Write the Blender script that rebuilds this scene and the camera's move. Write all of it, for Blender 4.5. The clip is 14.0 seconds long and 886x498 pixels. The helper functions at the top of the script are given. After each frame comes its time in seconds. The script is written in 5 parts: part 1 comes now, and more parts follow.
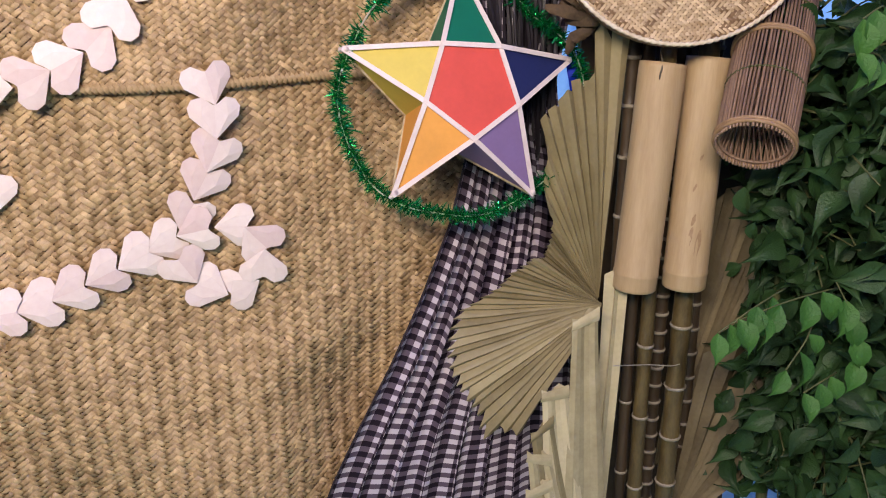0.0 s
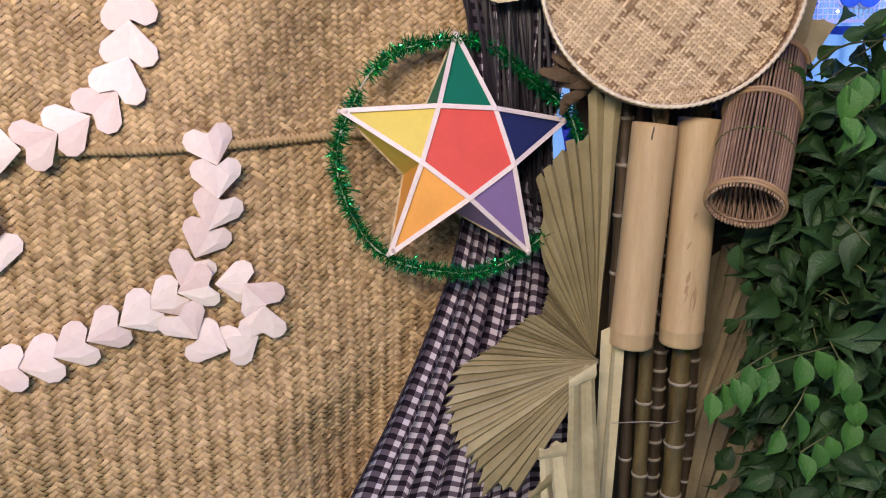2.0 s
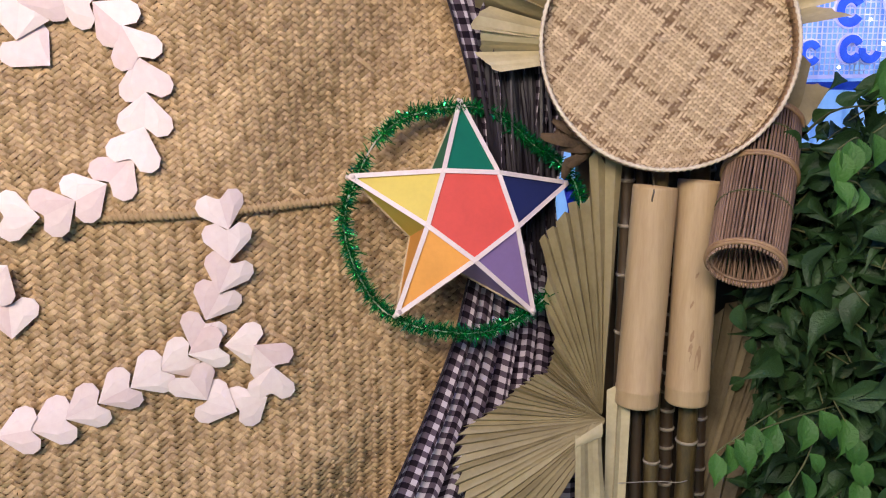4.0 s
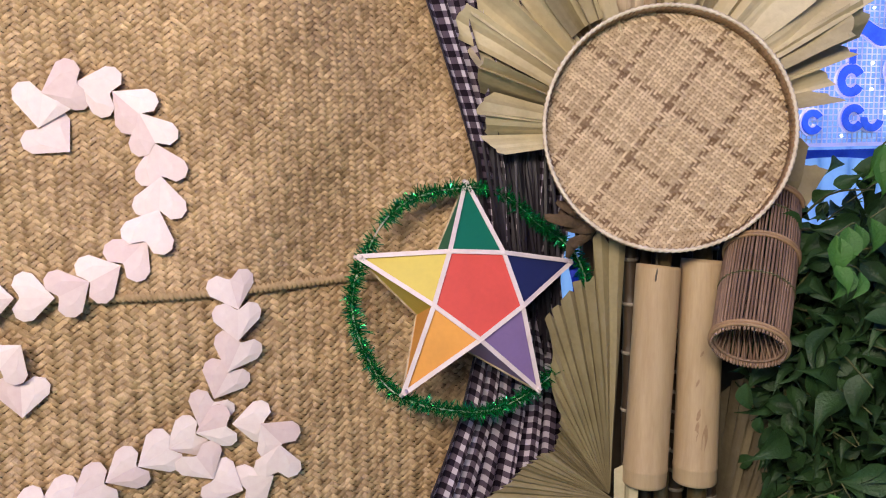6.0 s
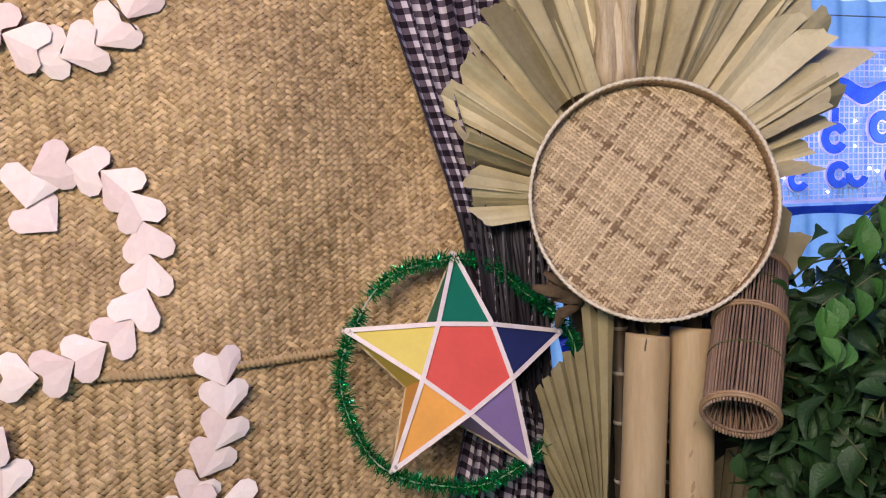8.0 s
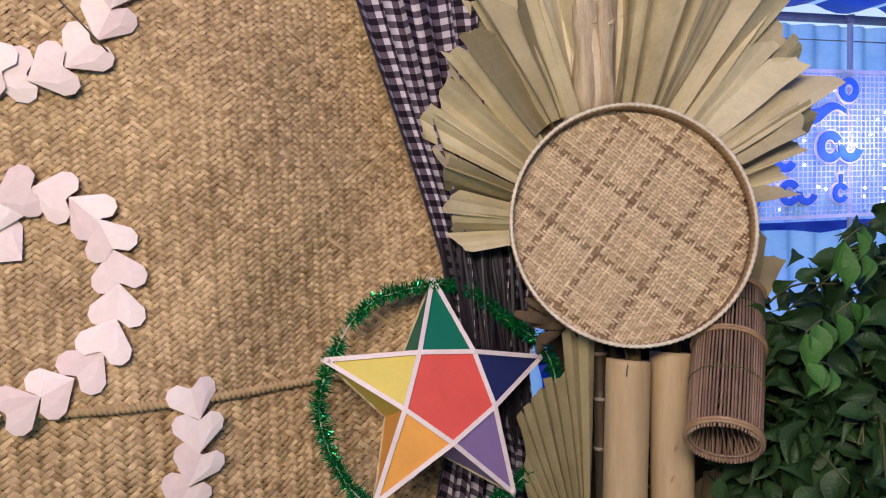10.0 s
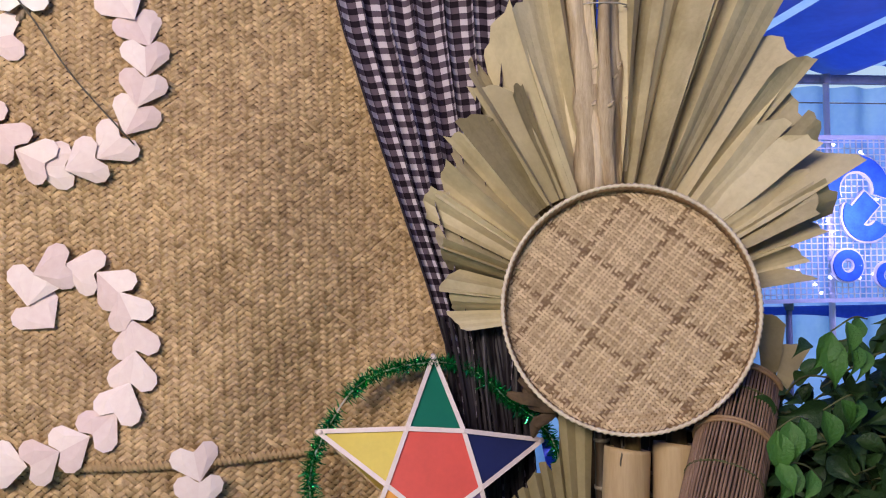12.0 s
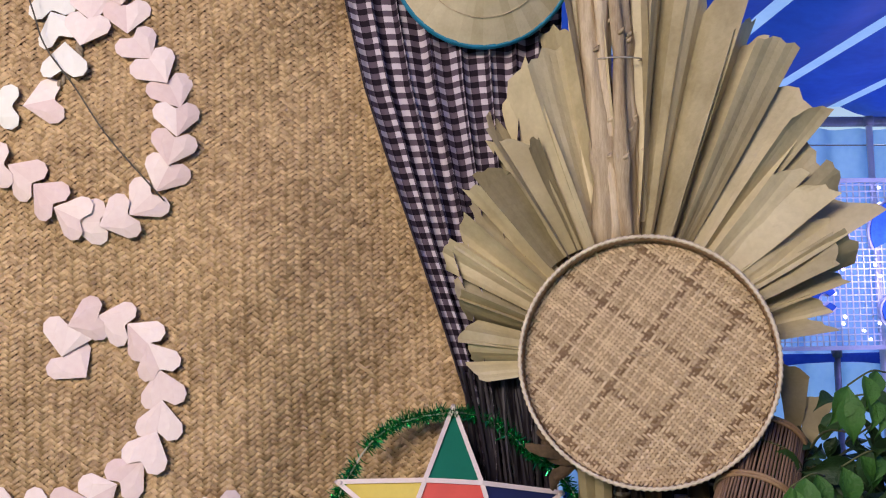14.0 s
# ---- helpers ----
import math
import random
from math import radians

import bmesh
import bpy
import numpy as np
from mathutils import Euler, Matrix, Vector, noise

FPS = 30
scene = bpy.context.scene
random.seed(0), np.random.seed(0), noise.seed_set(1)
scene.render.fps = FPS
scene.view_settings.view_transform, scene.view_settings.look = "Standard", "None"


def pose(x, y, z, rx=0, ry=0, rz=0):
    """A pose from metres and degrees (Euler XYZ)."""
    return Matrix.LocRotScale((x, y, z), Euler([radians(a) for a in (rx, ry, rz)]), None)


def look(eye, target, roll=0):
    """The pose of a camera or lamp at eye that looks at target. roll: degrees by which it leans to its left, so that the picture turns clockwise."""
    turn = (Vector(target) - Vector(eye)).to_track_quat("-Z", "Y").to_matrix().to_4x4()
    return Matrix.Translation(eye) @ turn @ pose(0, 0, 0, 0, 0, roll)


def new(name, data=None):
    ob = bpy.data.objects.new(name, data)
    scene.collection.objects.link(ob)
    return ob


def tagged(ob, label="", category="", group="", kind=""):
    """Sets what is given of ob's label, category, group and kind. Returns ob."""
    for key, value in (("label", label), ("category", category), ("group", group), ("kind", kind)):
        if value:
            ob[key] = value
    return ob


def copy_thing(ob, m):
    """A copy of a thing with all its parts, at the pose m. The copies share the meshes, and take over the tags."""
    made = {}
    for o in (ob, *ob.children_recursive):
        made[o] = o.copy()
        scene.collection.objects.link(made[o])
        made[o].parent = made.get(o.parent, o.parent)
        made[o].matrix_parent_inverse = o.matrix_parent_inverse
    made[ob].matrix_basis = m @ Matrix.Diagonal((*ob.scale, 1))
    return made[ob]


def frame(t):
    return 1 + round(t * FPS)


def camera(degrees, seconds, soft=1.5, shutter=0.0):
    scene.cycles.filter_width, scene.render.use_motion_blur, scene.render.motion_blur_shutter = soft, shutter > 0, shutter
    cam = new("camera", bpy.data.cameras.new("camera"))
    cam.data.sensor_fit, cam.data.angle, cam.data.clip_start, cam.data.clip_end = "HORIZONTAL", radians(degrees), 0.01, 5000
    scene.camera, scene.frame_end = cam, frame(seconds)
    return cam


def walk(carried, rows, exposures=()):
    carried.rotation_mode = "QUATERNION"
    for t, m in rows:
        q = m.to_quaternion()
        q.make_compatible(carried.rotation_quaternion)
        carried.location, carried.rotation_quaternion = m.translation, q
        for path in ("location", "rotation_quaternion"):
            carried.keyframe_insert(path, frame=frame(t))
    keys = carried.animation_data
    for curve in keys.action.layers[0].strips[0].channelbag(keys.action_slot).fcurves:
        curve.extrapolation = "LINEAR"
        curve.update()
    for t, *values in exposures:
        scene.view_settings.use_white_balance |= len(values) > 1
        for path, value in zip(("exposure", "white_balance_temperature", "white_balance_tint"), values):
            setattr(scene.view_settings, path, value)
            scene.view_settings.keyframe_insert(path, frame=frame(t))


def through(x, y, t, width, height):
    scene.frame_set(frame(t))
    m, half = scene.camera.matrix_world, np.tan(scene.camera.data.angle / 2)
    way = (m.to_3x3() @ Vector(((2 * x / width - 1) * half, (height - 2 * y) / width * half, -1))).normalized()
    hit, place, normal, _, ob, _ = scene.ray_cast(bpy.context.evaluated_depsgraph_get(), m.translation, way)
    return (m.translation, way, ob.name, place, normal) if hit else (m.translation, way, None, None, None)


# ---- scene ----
cam = camera(58.2, 14.0, soft=1.1)
METRES, EYE, TILT, LEAN, TURN = 0.64, 1.5, -20.0, 0.0, -16.0
ROWS = [
    (0.0, 0.0, 0.0, 0.0, -0.0, 0.0, -0.0),
    (0.5, 0.0226, -0.0073, 0.0041, 0.7, 0.78, -0.1),
    (1.0, 0.0409, -0.0136, 0.0076, 0.84, 1.46, -0.13),
    (1.5, 0.0474, -0.0164, 0.0155, 0.58, 2.23, -0.15),
    (2.0, 0.0399, -0.0302, 0.0268, 0.75, 3.43, -0.1),
    (2.5, 0.0453, -0.0456, 0.0351, 1.27, 4.69, 0.1),
    (3.0, 0.0458, -0.0529, 0.0377, 1.48, 5.44, 0.12),
    (5.5, 0.0714, -0.1156, 0.0876, 1.77, 10.44, 0.24),
    (6.0, 0.0651, -0.1222, 0.1002, 2.19, 11.48, 0.1),
    (6.5, 0.0719, -0.1223, 0.1099, 2.36, 12.38, 0.17),
    (7.0, 0.0757, -0.1217, 0.1234, 2.31, 13.35, 0.4),
    (7.5, 0.0933, -0.1339, 0.136, 2.38, 14.67, 0.63),
    (10.0, -0.0005, -0.1129, 0.1927, -1.33, 16.42, 2.23),
    (10.5, 0.098, -0.1089, 0.2084, 0.06, 16.98, 1.42),
    (11.0, 0.2418, -0.1203, 0.2152, 3.75, 18.39, -0.55),
    (11.5, 0.39, -0.133, 0.2024, 7.36, 20.13, -1.84),
    (12.0, 0.4904, -0.1393, 0.203, 9.25, 21.39, -2.44),
    (12.5, 0.5565, -0.1373, 0.2112, 10.71, 22.59, -3.0),
    (13.0, 0.5773, -0.1391, 0.2184, 11.83, 23.39, -3.3),
    (13.5, 0.5796, -0.1531, 0.214, 12.32, 23.91, -3.5),
    (14.0, 0.5875, -0.165, 0.2159, 12.57, 24.35, -3.53),
]
walk(cam, [(t, pose(0, 0, EYE, TILT, LEAN, TURN) @ pose(METRES * x, METRES * y, METRES * z, 90 + pitch, roll, yaw)) for t, x, y, z, yaw, pitch, roll in ROWS],
     exposures=[(0.0, 0.03), (7.0, -0.12), (14.0, -0.40)])

# ---- light ----
world = bpy.data.worlds.new("world")
scene.world = world
world.use_nodes = True
wn = world.node_tree.nodes
sky = wn.new("ShaderNodeTexSky")
sky.sky_type, sky.sun_disc = "NISHITA", False
sky.sun_elevation, sky.sun_rotation = radians(55), radians(60)
world.node_tree.links.new(sky.outputs[0], wn["Background"].inputs[0])
wn["Background"].inputs[1].default_value = 0.15
sun = new("sun", bpy.data.lights.new("sun", "SUN"))
sun.data.energy, sun.data.angle, sun.data.color = 4.0, radians(0.5), (1, 0.95, 0.88)
sun.matrix_world = look((6, 9, 12), (0, 0, 0))


def unseen_lamp(eye, target, size, size_y, watts, color):
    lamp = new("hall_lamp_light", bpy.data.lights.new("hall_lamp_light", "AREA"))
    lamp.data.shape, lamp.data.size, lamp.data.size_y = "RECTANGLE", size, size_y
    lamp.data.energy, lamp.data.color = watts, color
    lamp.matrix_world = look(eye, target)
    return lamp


# Unseen lamp, added to light the display from above and front-left.
unseen_lamp((-0.8, -1.0, 2.66), (0.25, 1.45, 1.2), 1.5, 0.7, 166, (1.0, 0.845, 0.685))


# ---- materials ----
def surface(name, dark, light, scale=20.0, rough=0.7, bump=0.15, stretch=(1, 1, 1), spread=0.0, metal=0.0, fine=0.0, sheen=0.0, through=0.0, spec=0.5, island=False, macro=0.0, cells=0.0):
    """Two tones mixed by two scales of noise in metres, with fine relief; spread: how far pieces differ from one another."""
    m = bpy.data.materials.new(name)
    m.use_nodes = True
    nt = m.node_tree
    n, ln = nt.nodes, nt.links
    b = n["Principled BSDF"]
    co = n.new("ShaderNodeTexCoord")
    mp = n.new("ShaderNodeMapping")
    mp.inputs["Scale"].default_value = stretch
    ln.new(co.outputs["Object"], mp.inputs[0])
    big, small = n.new("ShaderNodeTexNoise"), n.new("ShaderNodeTexNoise")
    big.inputs["Scale"].default_value, small.inputs["Scale"].default_value = scale, scale * 7
    big.inputs["Detail"].default_value, small.inputs["Detail"].default_value = 3, 3
    ln.new(mp.outputs[0], big.inputs["Vector"])
    ln.new(mp.outputs[0], small.inputs["Vector"])
    add = n.new("ShaderNodeMath")
    add.operation = "MULTIPLY_ADD"
    ln.new(small.outputs["Fac"], add.inputs[0])
    add.inputs[1].default_value = 0.45
    ln.new(big.outputs["Fac"], add.inputs[2])
    out = add.outputs[0]
    if macro:
        wide, ad3 = n.new("ShaderNodeTexNoise"), n.new("ShaderNodeMath")
        wide.inputs["Scale"].default_value, wide.inputs["Detail"].default_value = scale * 0.12, 2
        ln.new(mp.outputs[0], wide.inputs["Vector"])
        sub = n.new("ShaderNodeMath")
        sub.operation = "SUBTRACT"
        ln.new(wide.outputs["Fac"], sub.inputs[0])
        sub.inputs[1].default_value = 0.5
        ad3.operation = "MULTIPLY_ADD"
        ln.new(sub.outputs[0], ad3.inputs[0])
        ad3.inputs[1].default_value = macro
        ln.new(out, ad3.inputs[2])
        out = ad3.outputs[0]
    if spread:
        if island:
            rnd = n.new("ShaderNodeNewGeometry").outputs["Random Per Island"]
        else:
            rnd = n.new("ShaderNodeObjectInfo").outputs["Random"]
        ad2 = n.new("ShaderNodeMath")
        ad2.operation = "MULTIPLY_ADD"
        ln.new(rnd, ad2.inputs[0])
        ad2.inputs[1].default_value = spread
        ln.new(out, ad2.inputs[2])
        out = ad2.outputs[0]
    if cells:
        cell, ad4 = n.new("ShaderNodeTexVoronoi"), n.new("ShaderNodeMath")
        cell.inputs["Scale"].default_value = cells
        ln.new(co.outputs["Object"], cell.inputs["Vector"])
        tone = n.new("ShaderNodeSeparateColor")
        ln.new(cell.outputs["Color"], tone.inputs[0])
        ad4.operation = "MULTIPLY_ADD"
        ln.new(tone.outputs[0], ad4.inputs[0])
        ad4.inputs[1].default_value = 0.5
        ln.new(out, ad4.inputs[2])
        out = ad4.outputs[0]
        spread += 0.5
    ramp = n.new("ShaderNodeMapRange")
    ramp.inputs["From Min"].default_value, ramp.inputs["From Max"].default_value = 0.45, 1.0 + spread
    ln.new(out, ramp.inputs["Value"])
    mix = n.new("ShaderNodeMix")
    mix.data_type = "RGBA"
    ln.new(ramp.outputs[0], mix.inputs["Factor"])
    mix.inputs["A"].default_value, mix.inputs["B"].default_value = (*dark, 1), (*light, 1)
    ln.new(mix.outputs["Result"], b.inputs["Base Color"])
    b.inputs["Roughness"].default_value, b.inputs["Metallic"].default_value = rough, metal
    b.inputs["Specular IOR Level"].default_value = spec
    if bump:
        bp = n.new("ShaderNodeBump")
        bp.inputs["Strength"].default_value, bp.inputs["Distance"].default_value = bump, 0.004
        ln.new(small.outputs["Fac"], bp.inputs["Height"])
        ln.new(bp.outputs[0], b.inputs["Normal"])
    if through:
        tr = n.new("ShaderNodeBsdfTranslucent")
        ln.new(mix.outputs["Result"], tr.inputs["Color"])
        ms = n.new("ShaderNodeMixShader")
        ms.inputs[0].default_value = through
        ln.new(b.outputs[0], ms.inputs[1])
        ln.new(tr.outputs[0], ms.inputs[2])
        ln.new(ms.outputs[0], n["Material Output"].inputs["Surface"])
    return m


def gingham(name):
    m = bpy.data.materials.new(name)
    m.use_nodes = True
    nt = m.node_tree
    n, ln = nt.nodes, nt.links
    b = n["Principled BSDF"]
    uv = n.new("ShaderNodeTexCoord")
    sep = n.new("ShaderNodeSeparateXYZ")
    ln.new(uv.outputs["UV"], sep.inputs[0])
    steps = []
    for axis in ("X", "Y"):
        mul = n.new("ShaderNodeMath")
        mul.operation = "DIVIDE"
        ln.new(sep.outputs[axis], mul.inputs[0])
        mul.inputs[1].default_value = 0.0252
        fr = n.new("ShaderNodeMath")
        fr.operation = "FRACT"
        ln.new(mul.outputs[0], fr.inputs[0])
        gt = n.new("ShaderNodeMath")
        gt.operation = "GREATER_THAN"
        ln.new(fr.outputs[0], gt.inputs[0])
        gt.inputs[1].default_value = 0.5
        steps.append(gt.outputs[0])
    add = n.new("ShaderNodeMath")
    ln.new(steps[0], add.inputs[0])
    ln.new(steps[1], add.inputs[1])
    half = n.new("ShaderNodeMath")
    half.operation = "MULTIPLY"
    ln.new(add.outputs[0], half.inputs[0])
    half.inputs[1].default_value = 0.5
    ramp = n.new("ShaderNodeValToRGB")
    ramp.color_ramp.interpolation = "CONSTANT"
    ramp.color_ramp.elements[0].color = (0.56, 0.50, 0.57, 1)
    ramp.color_ramp.elements[1].position, ramp.color_ramp.elements[1].color = 0.25, (0.105, 0.078, 0.11, 1)
    last = ramp.color_ramp.elements.new(0.75)
    last.color = (0.012, 0.007, 0.015, 1)
    ln.new(half.outputs[0], ramp.inputs[0])
    weave = n.new("ShaderNodeTexNoise")
    weave.inputs["Scale"].default_value = 900
    ln.new(uv.outputs["UV"], weave.inputs["Vector"])
    bp = n.new("ShaderNodeBump")
    bp.inputs["Strength"].default_value, bp.inputs["Distance"].default_value = 0.2, 0.001
    ln.new(weave.outputs["Fac"], bp.inputs["Height"])
    ln.new(bp.outputs[0], b.inputs["Normal"])
    ln.new(ramp.outputs[0], b.inputs["Base Color"])
    b.inputs["Roughness"].default_value = 0.85
    b.inputs["Specular IOR Level"].default_value = 0.2
    return m


def glow(name, color, strength):
    m = bpy.data.materials.new(name)
    m.use_nodes = True
    b = m.node_tree.nodes["Principled BSDF"]
    b.inputs["Base Color"].default_value = (*color, 1)
    b.inputs["Emission Color"].default_value = (*color, 1)
    b.inputs["Emission Strength"].default_value = strength
    return m


STRAW = surface("mat_straw", (0.17, 0.096, 0.040), (0.74, 0.525, 0.295), 60, 0.55, 0.2, spread=0.30, macro=0.55, cells=80.0)
HEM = surface("mat_hem_straw", (0.17, 0.098, 0.042), (0.56, 0.39, 0.215), 55, 0.5, 0.25, spread=0.5, island=True, macro=0.30)
# Straw underside, toned dark to put shade into the weave's gaps and holes.
UNDER_SHADE = surface("mat_under_shade", (0.060, 0.034, 0.014), (0.14, 0.084, 0.038), 90, 0.7, 0.3)
PANEL = surface("plywood", (0.05, 0.03, 0.016), (0.10, 0.065, 0.035), 6, 0.8, 0.2)
PAPER = surface("pale_pink_paper", (0.66, 0.485, 0.49), (0.92, 0.81, 0.79), 16, 0.75, 0.06, spread=0.8)
WHITE_PAPER = surface("white_paper", (0.78, 0.76, 0.74), (0.86, 0.84, 0.82), 14, 0.75, 0.06)
CLOTH = gingham("gingham_cloth")
PALM = surface("dried_palm_leaf", (0.17, 0.135, 0.066), (0.39, 0.325, 0.185), 16, 0.55, 0.25, spread=0.8)
# Browner leaf, its colour also darkened for the shade behind the shrub.
PALM_BROWN_SHADED = surface("brown_shaded_palm_leaf", (0.095, 0.072, 0.040), (0.27, 0.215, 0.125), 16, 0.6, 0.3, spread=0.7)
PALM_PALE = surface("dried_palm_leaf_pale", (0.29, 0.240, 0.135), (0.68, 0.59, 0.385), 14, 0.55, 0.25, spread=0.7)
STALK = surface("dried_stalk", (0.27, 0.185, 0.10), (0.82, 0.69, 0.50), 24, 0.65, 0.4, (3, 3, 0.35), spread=0.4)
BAMBOO = surface("split_bamboo", (0.38, 0.26, 0.14), (0.56, 0.42, 0.26), 14, 0.5, 0.12, (3, 3, 0.3), spread=0.2)
TRAY_GAP = surface("tray_gap_shade", (0.16, 0.10, 0.05), (0.28, 0.19, 0.10), 20, 0.8, 0.2)
POLE = surface("green_brown_bamboo", (0.022, 0.013, 0.006), (0.185, 0.135, 0.055), 20, 0.4, 0.2, (2, 2, 0.6), spread=0.3, macro=0.5)
POLE_DARK = surface("dark_bamboo", (0.025, 0.016, 0.010), (0.085, 0.055, 0.03), 16, 0.5, 0.2, (2, 2, 0.5), spread=0.3)
NODE = surface("bamboo_node", (0.17, 0.135, 0.095), (0.42, 0.37, 0.30), 60, 0.7, 0.3)
TRAY = surface("bamboo_strip", (0.27, 0.175, 0.088), (0.74, 0.57, 0.36), 40, 0.45, 0.15, spread=0.7)
TRAY_DARK = surface("dark_bamboo_strip", (0.13, 0.07, 0.03), (0.27, 0.165, 0.08), 40, 0.45, 0.15, spread=0.4)
HOOP = surface("bamboo_hoop", (0.24, 0.145, 0.075), (0.40, 0.26, 0.15), 30, 0.55, 0.2)
CORD = surface("cream_cord", (0.55, 0.45, 0.33), (0.80, 0.71, 0.57), 60, 0.7, 0.2)
SLAT = surface("brown_bamboo_slat", (0.11, 0.062, 0.042), (0.33, 0.215, 0.15), 20, 0.5, 0.2, (2, 2, 0.5), spread=0.5)
# Leaf greens darkened for the shrub's shade; the second brightened for lit leaves.
LEAF = surface("green_leaf", (0.009, 0.027, 0.010), (0.040, 0.094, 0.032), 30, 0.5, 0.5, spread=0.6, spec=0.35)
LEAF_LIT = surface("lit_leaf", (0.026, 0.10, 0.018), (0.080, 0.22, 0.045), 30, 0.5, 0.5, spread=0.6, through=0.2, spec=0.35)
LEAF_REST = surface("green_leaf_inner", (0.008, 0.025, 0.008), (0.034, 0.085, 0.025), 30, 0.52, 0.5, spread=0.6, island=True, spec=0.35)
TWIG = surface("twig", (0.05, 0.06, 0.02), (0.12, 0.13, 0.05), 40, 0.7, 0.3)
BROWN = surface("withered_leaf", (0.035, 0.020, 0.011), (0.11, 0.068, 0.036), 30, 0.8, 0.4)
ROPE = surface("grey_rope", (0.20, 0.15, 0.11), (0.42, 0.34, 0.26), 80, 0.9, 0.4)
WIRE = surface("dark_wire", (0.05, 0.04, 0.03), (0.09, 0.075, 0.055), 60, 0.5, 0.1)
PALE_WIRE = surface("pale_wire", (0.35, 0.32, 0.28), (0.55, 0.5, 0.45), 60, 0.45, 0.1)
TAPE = surface("white_paper_tape", (0.70, 0.58, 0.57), (0.80, 0.70, 0.69), 30, 0.7, 0.05)
FILM = {k: surface(k + "_paper", tuple(0.86 * v for v in c), c, 18, 0.55, 0.06) for k, c in (
    ("red", (0.72, 0.085, 0.065)), ("yellow", (0.66, 0.52, 0.085)), ("orange", (0.80, 0.36, 0.07)),
    ("green", (0.0, 0.16, 0.095)), ("navy", (0.016, 0.024, 0.115)), ("violet", (0.26, 0.17, 0.37)))}
TINSEL = surface("green_foil", (0.0, 0.13, 0.035), (0.04, 0.66, 0.22), 120, 0.16, 0.0, spread=0.6, metal=0.85, island=True)
HAT = surface("hat_leaf", (0.45, 0.37, 0.23), (0.68, 0.60, 0.44), 30, 0.6, 0.2, spread=0.5)
TRIM = surface("turquoise_trim", (0.0, 0.14, 0.27), (0.01, 0.22, 0.38), 40, 0.6, 0.1)
DRAPE = surface("pale_blue_cloth", (0.22, 0.42, 0.85), (0.34, 0.56, 0.95), 5, 0.8, 0.1, through=0.55)
VALANCE = surface("royal_blue_cloth", (0.02, 0.06, 0.45), (0.04, 0.12, 0.62), 8, 0.7, 0.1, through=0.3)
TARP = surface("blue_tarpaulin", (0.010, 0.04, 0.36), (0.02, 0.08, 0.55), 3, 0.5, 0.15, through=0.55)
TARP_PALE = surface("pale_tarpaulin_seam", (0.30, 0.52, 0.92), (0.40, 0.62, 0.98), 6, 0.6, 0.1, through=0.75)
STEEL = surface("painted_steel", (0.10, 0.12, 0.16), (0.17, 0.20, 0.26), 12, 0.5, 0.1)
WHITE_STEEL = surface("white_painted_steel", (0.62, 0.66, 0.74), (0.78, 0.80, 0.85), 12, 0.5, 0.1)
FLOOR = surface("teal_floor_paint", (0.16, 0.36, 0.30), (0.26, 0.50, 0.43), 4, 0.5, 0.1)
WALL_DIM = surface("dim_wall", (0.20, 0.19, 0.18), (0.30, 0.28, 0.26), 3, 0.8, 0.15)
FOAM = surface("blue_foam_board", (0.015, 0.10, 0.46), (0.04, 0.20, 0.70), 12, 0.8, 0.2)
FOAM_EDGE = surface("white_foam_edge", (0.7, 0.72, 0.78), (0.82, 0.84, 0.88), 12, 0.8, 0.1)
BULB = glow("violet_led", (0.55, 0.5, 1.0), 9.0)
BLACK = surface("black_plastic", (0.008, 0.006, 0.009), (0.030, 0.024, 0.032), 40, 0.4, 0.1, spread=0.6)
GREY_STRIP = surface("grey_plastic", (0.022, 0.019, 0.026), (0.07, 0.06, 0.075), 40, 0.45, 0.1, spread=0.6)
RIBBON = surface("blue_foil", (0.0, 0.01, 0.30), (0.01, 0.04, 0.75), 60, 0.3, 0.1, metal=0.4)


# ---- building helpers ----
def mesh_of(name, verts, faces, material, smooth=False, uvs=None):
    me = bpy.data.meshes.new(name)
    me.from_pydata([tuple(map(float, v)) for v in verts], [], faces)
    me.materials.append(material)
    if smooth:
        me.polygons.foreach_set("use_smooth", [True] * len(me.polygons))
    if uvs is not None:
        layer = me.uv_layers.new()
        for loop in me.loops:
            layer.data[loop.index].uv = uvs[loop.vertex_index]
    me.update()
    return me


def under(ob, parent):
    ob.parent = parent
    return ob


def part(name, bm, material, parent, label="", smooth=True):
    """One mesh object from a bmesh, under a thing or a part."""
    me = bpy.data.meshes.new(name)
    bm.to_mesh(me)
    bm.free()
    me.materials.append(material)
    if smooth:
        me.polygons.foreach_set("use_smooth", [True] * len(me.polygons))
    return tagged(under(new(name, me), parent), label)


def piece(name, verts, faces, material, parent, label="", smooth=False, uvs=None):
    return tagged(under(new(name, mesh_of(name, verts, faces, material, smooth, uvs)), parent), label)


def thing(name, label, category, at=(0, 0, 0), group="", kind=""):
    ob = new(name)
    ob.location = at
    ob.empty_display_size = 0.05
    return tagged(ob, label, category, group, kind)


